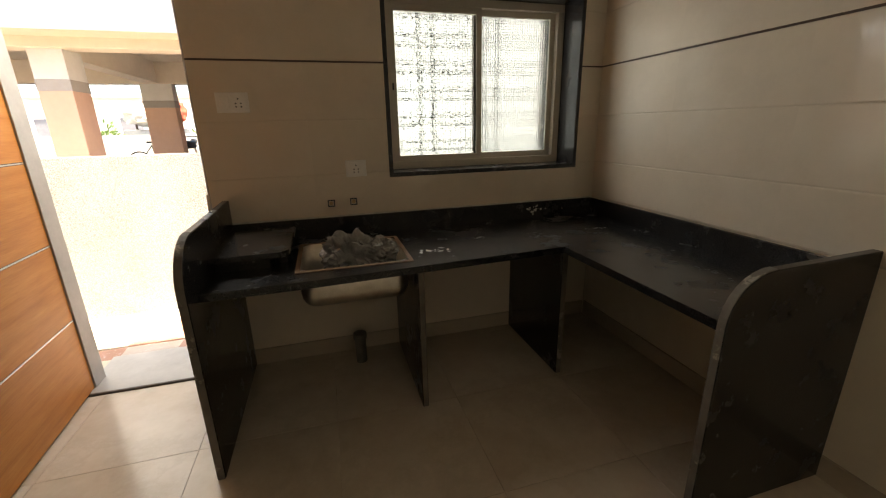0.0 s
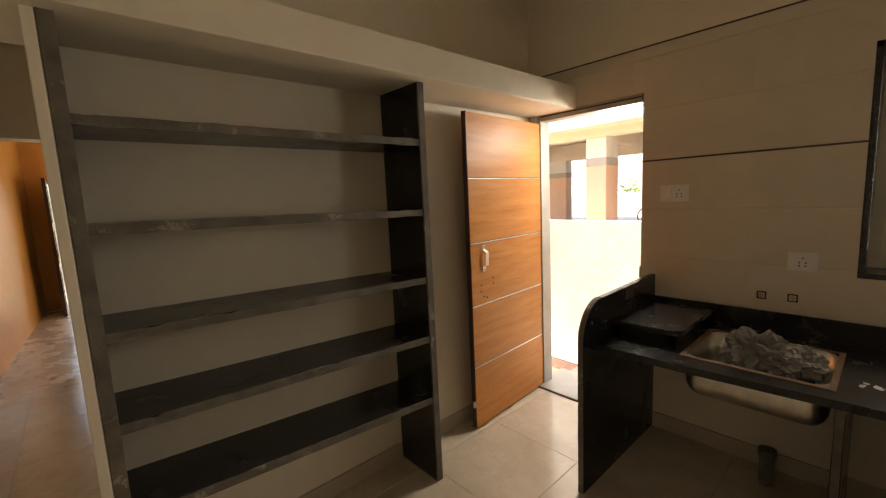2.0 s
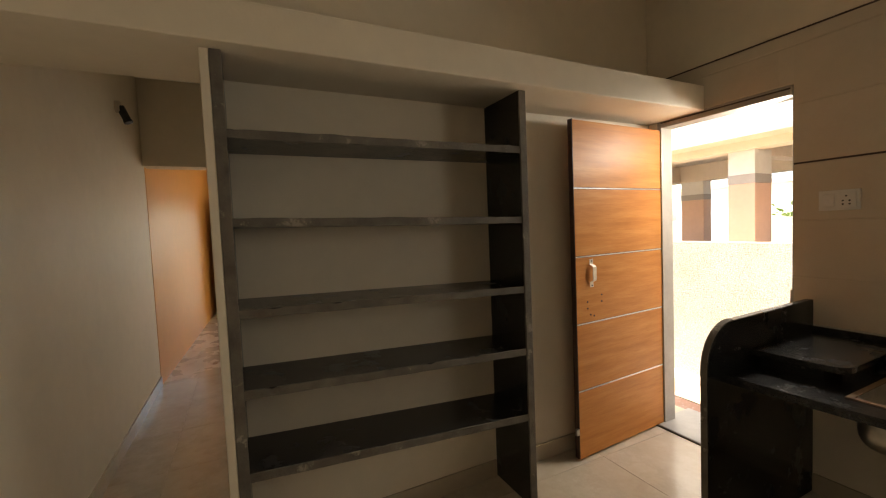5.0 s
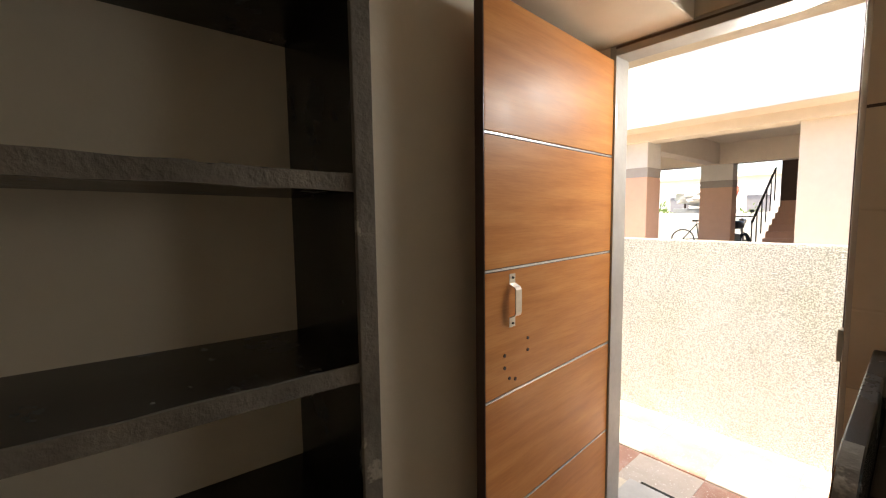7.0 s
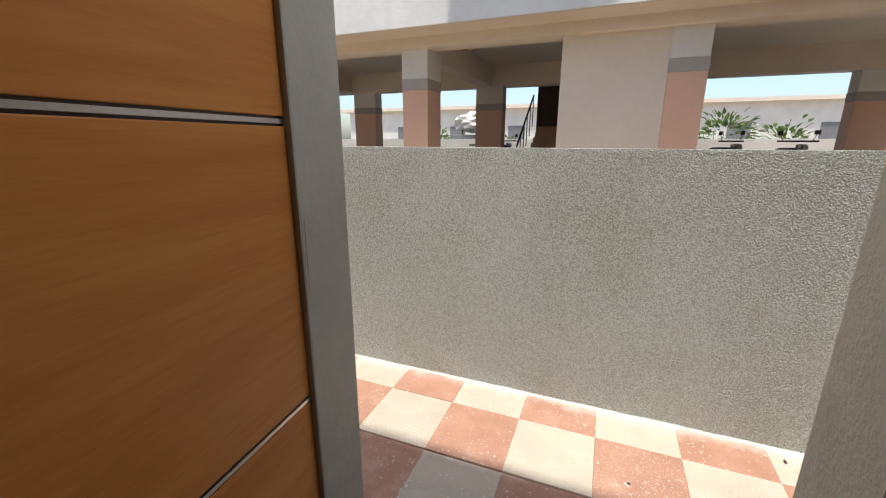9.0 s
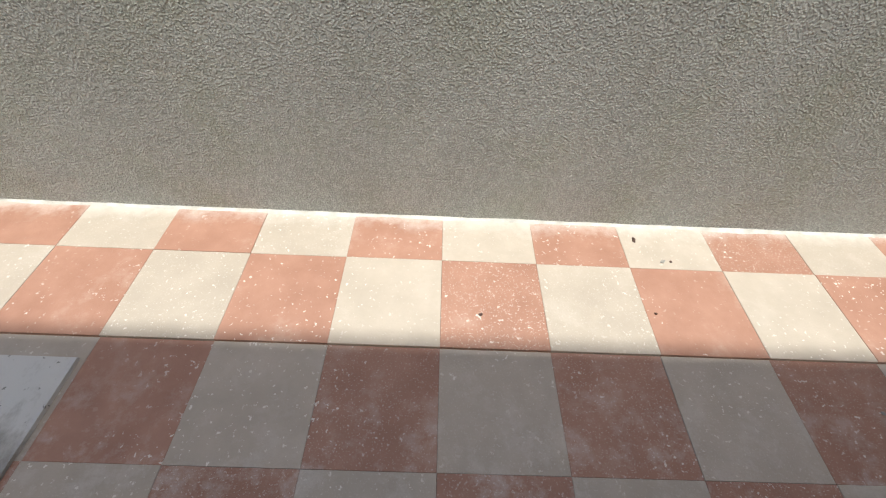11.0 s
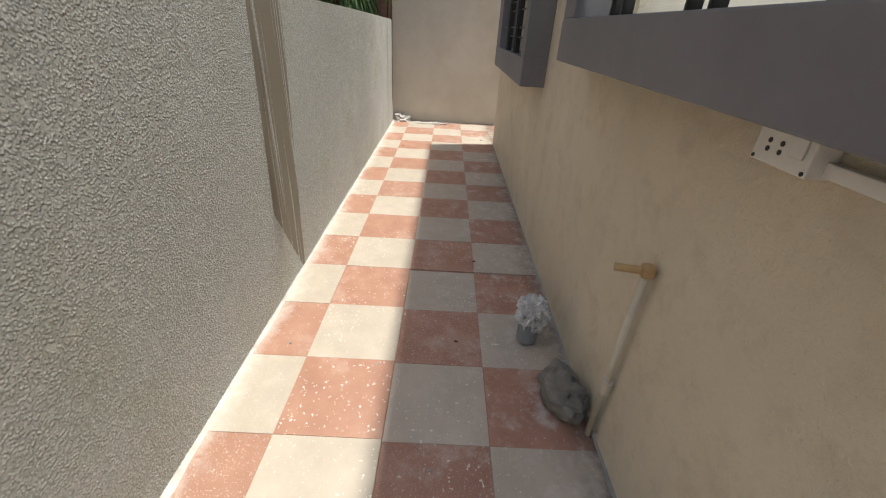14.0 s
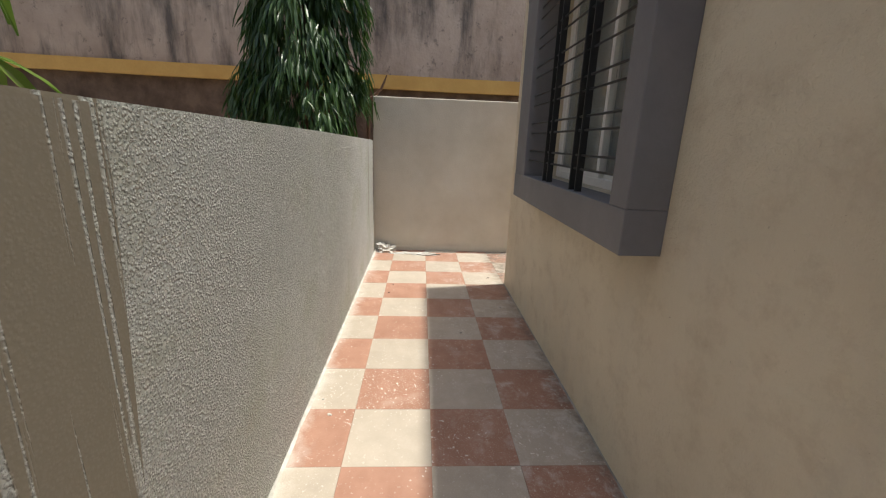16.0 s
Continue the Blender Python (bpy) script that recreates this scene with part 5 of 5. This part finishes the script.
rng = random.Random(3)
for k in range(26):
    x, y = rng.uniform(-2.6, 3.6), rng.choice((rng.uniform(0.42, 0.62), rng.uniform(0.5, 1.75)))
    r = rng.uniform(0.004, 0.009)
    o = tagged(part("debris", crumple((r * rng.uniform(1, 2.5), r, r * 0.6), 30 + k, 2, 0.4), rng.choice((M_CEMENT, M_BROWN, M_LIME))), "small crumb of debris on the paving", "debris", "crumbs on the paving")
    o.matrix_basis = pose(x, y, G + 0.002 - (0.012 if x < 0.18 and y < 1.16 else 0), 0, 0, rng.uniform(0, 180))

# ---- wall tiles ----
def minus(rect, hole):
    x0, x1, z0, z1 = rect
    a, b, c, d = hole
    if b <= x0 or a >= x1 or d <= z0 or c >= z1:
        return [rect]
    out = []
    if a > x0:
        out.append((x0, a, z0, z1))
    if b < x1:
        out.append((b, x1, z0, z1))
    lo, hi = max(a, x0), min(b, x1)
    if c > z0:
        out.append((lo, hi, z0, c))
    if d < z1:
        out.append((lo, hi, d, z1))
    return out


SHAPES = {}


def slab_mesh(name, w, h, d, material, ease):
    """A shared mesh of a tile w x h in x-y, d thick; ease gives its chamfer in x, y and z."""
    key = (name, round(w, 3), round(h, 3), material.name)
    if key not in SHAPES:
        p, q, b = ease
        v = [(0, 0, -d), (w, 0, -d), (w, h, -d), (0, h, -d), (0, 0, -b), (w, 0, -b), (w, h, -b), (0, h, -b), (p, q, 0), (w - p, q, 0), (w - p, h - q, 0), (p, h - q, 0)]
        f = [(3, 2, 1, 0)] + [(i, (i + 1) % 4, 4 + (i + 1) % 4, 4 + i) for i in range(4)] + [(4 + i, 4 + (i + 1) % 4, 8 + (i + 1) % 4, 8 + i) for i in range(4)] + [(8, 9, 10, 11)]
        data = bpy.data.meshes.new(name)
        data.from_pydata(v, [], f)
        data.materials.append(material)
        SHAPES[key] = data
    return SHAPES[key]


def piece(name, w, h, d, material, parent, m, ease=(0.0007, 0.0007, 0.0007)):
    ob = new(name, slab_mesh(name, w, h, d, material, ease))
    ob.parent = parent
    ob.matrix_basis = m
    return ob


EASE = (0.0, 0.006, 0.0016)     # the long edges are pillowed
LEVELS = [0.87, 1.105, 1.395, 1.681, 1.690, 1.985, 2.28, 2.345, 2.354]
cover_n = tagged(new("wall_tiles_north"), "beige glazed wall tiles with dark border strips", "wall tiles", kind="structure")
part("bedding", opened(XW, 0.0, 0.865, 2.354, -0.0012, 0.001, [(DX0 - 0.06, DX1, 0.865, DZ), (WX0 - 0.012, WX1 + 0.012, WZ0 - 0.012, WZ1)]), M_GROUT, cover_n)
cover_e = tagged(new("wall_tiles_east"), "beige glazed wall tiles with dark border strips", "wall tiles", kind="structure")
part("bedding", boxes(((0.0012, -2.4, 0.865), (0.008, 0.0, 2.354))), M_GROUT, cover_e)
for z0, z1 in zip(LEVELS, LEVELS[1:]):
    strip = z1 - z0 < 0.02
    mat, g = (M_LINE, 0.0) if strip else (M_WALLTILE, 0.0005)
    x = -0.002
    while x > XW:
        x1, x0 = x, max(x - 0.6, XW)
        rects = [(x0, x1, z0, z1)]
        for hole in ((DX0 - 0.06, DX1, 0.0, DZ), (WX0 - 0.012, WX1 + 0.012, WZ0 - 0.012, WZ1)):
            rects = [r for q in rects for r in minus(q, hole)]
        for a, b, c, d in rects:
            if b - a > 0.012 and d - c > 0.004:
                piece("border_strip" if strip else "tile", b - a - 0.0001, d - c - 2 * g, 0.006, mat, cover_n, pose(a, -0.004, c + g, 90, 0, 0), EASE)
        x -= 0.6
    y = -0.005
    while y > -2.39:
        y0 = max(y - 0.6, -2.4)
        piece("border_strip" if strip else "tile", y - y0 - 0.0001, z1 - z0 - 2 * g, 0.006, mat, cover_e, Matrix(((0, 0, -1, -0.004 + 0.0), (-1, 0, 0, y), (0, 1, 0, z0 + g), (0, 0, 0, 1))), EASE)
        y -= 0.6

# ---- floor tiles indoors ----
floor_ob = bpy.data.objects["floor"]
for i in range(11):
    for j in range(6):
        x1, y1 = -0.002 - 0.6 * i, -0.07 - 0.6 * j if j else -0.07
        x0, y0 = max(x1 - 0.6, -6.1), max(y1 - 0.6, YS)
        if x1 - x0 > 0.03 and y1 - y0 > 0.03:
            piece("tile", x1 - x0 - 0.002, y1 - y0 - 0.002, 0.006, M_FLOOR, floor_ob, pose(x0 + 0.001, y0 + 0.001, 0.0))
for k in range(4):
    piece("tile", 0.58, 0.068, 0.006, M_FLOOR, floor_ob, pose(-2.34 + 0.582 * k, -0.069, 0.0))

# ---- paving tiles ----
S, PX, PY = 0.40, -2.62, 1.545
for i in range(-16, 19):
    for row in range(1, -13, -1):
        x0, x1 = PX + S * i, PX + S * (i + 1)
        y0, y1 = PY + S * (row - 1), PY + S * row
        low = YO if x1 < XE + 0.05 else -4.0
        y0, y1, x1 = max(y0, low), min(y1, YC), min(x1, XEND)
        if y1 - y0 < 0.02 or x1 - x0 < 0.02:
            continue
        if x1 < -3.83 and y1 < 1.1:
            continue
        if x1 < -4.2 and y0 < 1.06:
            y0 = max(y0, 1.06)
        sunk = 0.012 if row < 0 and x1 < 0.19 else 0.0
        tilt = rng.uniform(-0.12, 0.12)
        mat = M_TRED if (i + row) % 2 == 0 else M_TCREAM
        piece("tile", x1 - x0 - 0.0008, y1 - y0 - 0.0008, 0.02, mat, pavement, pose(x0 + 0.0004, y0 + 0.0004, G - sunk + rng.uniform(-0.0012, 0.0012), tilt, tilt * 0.7, 0))
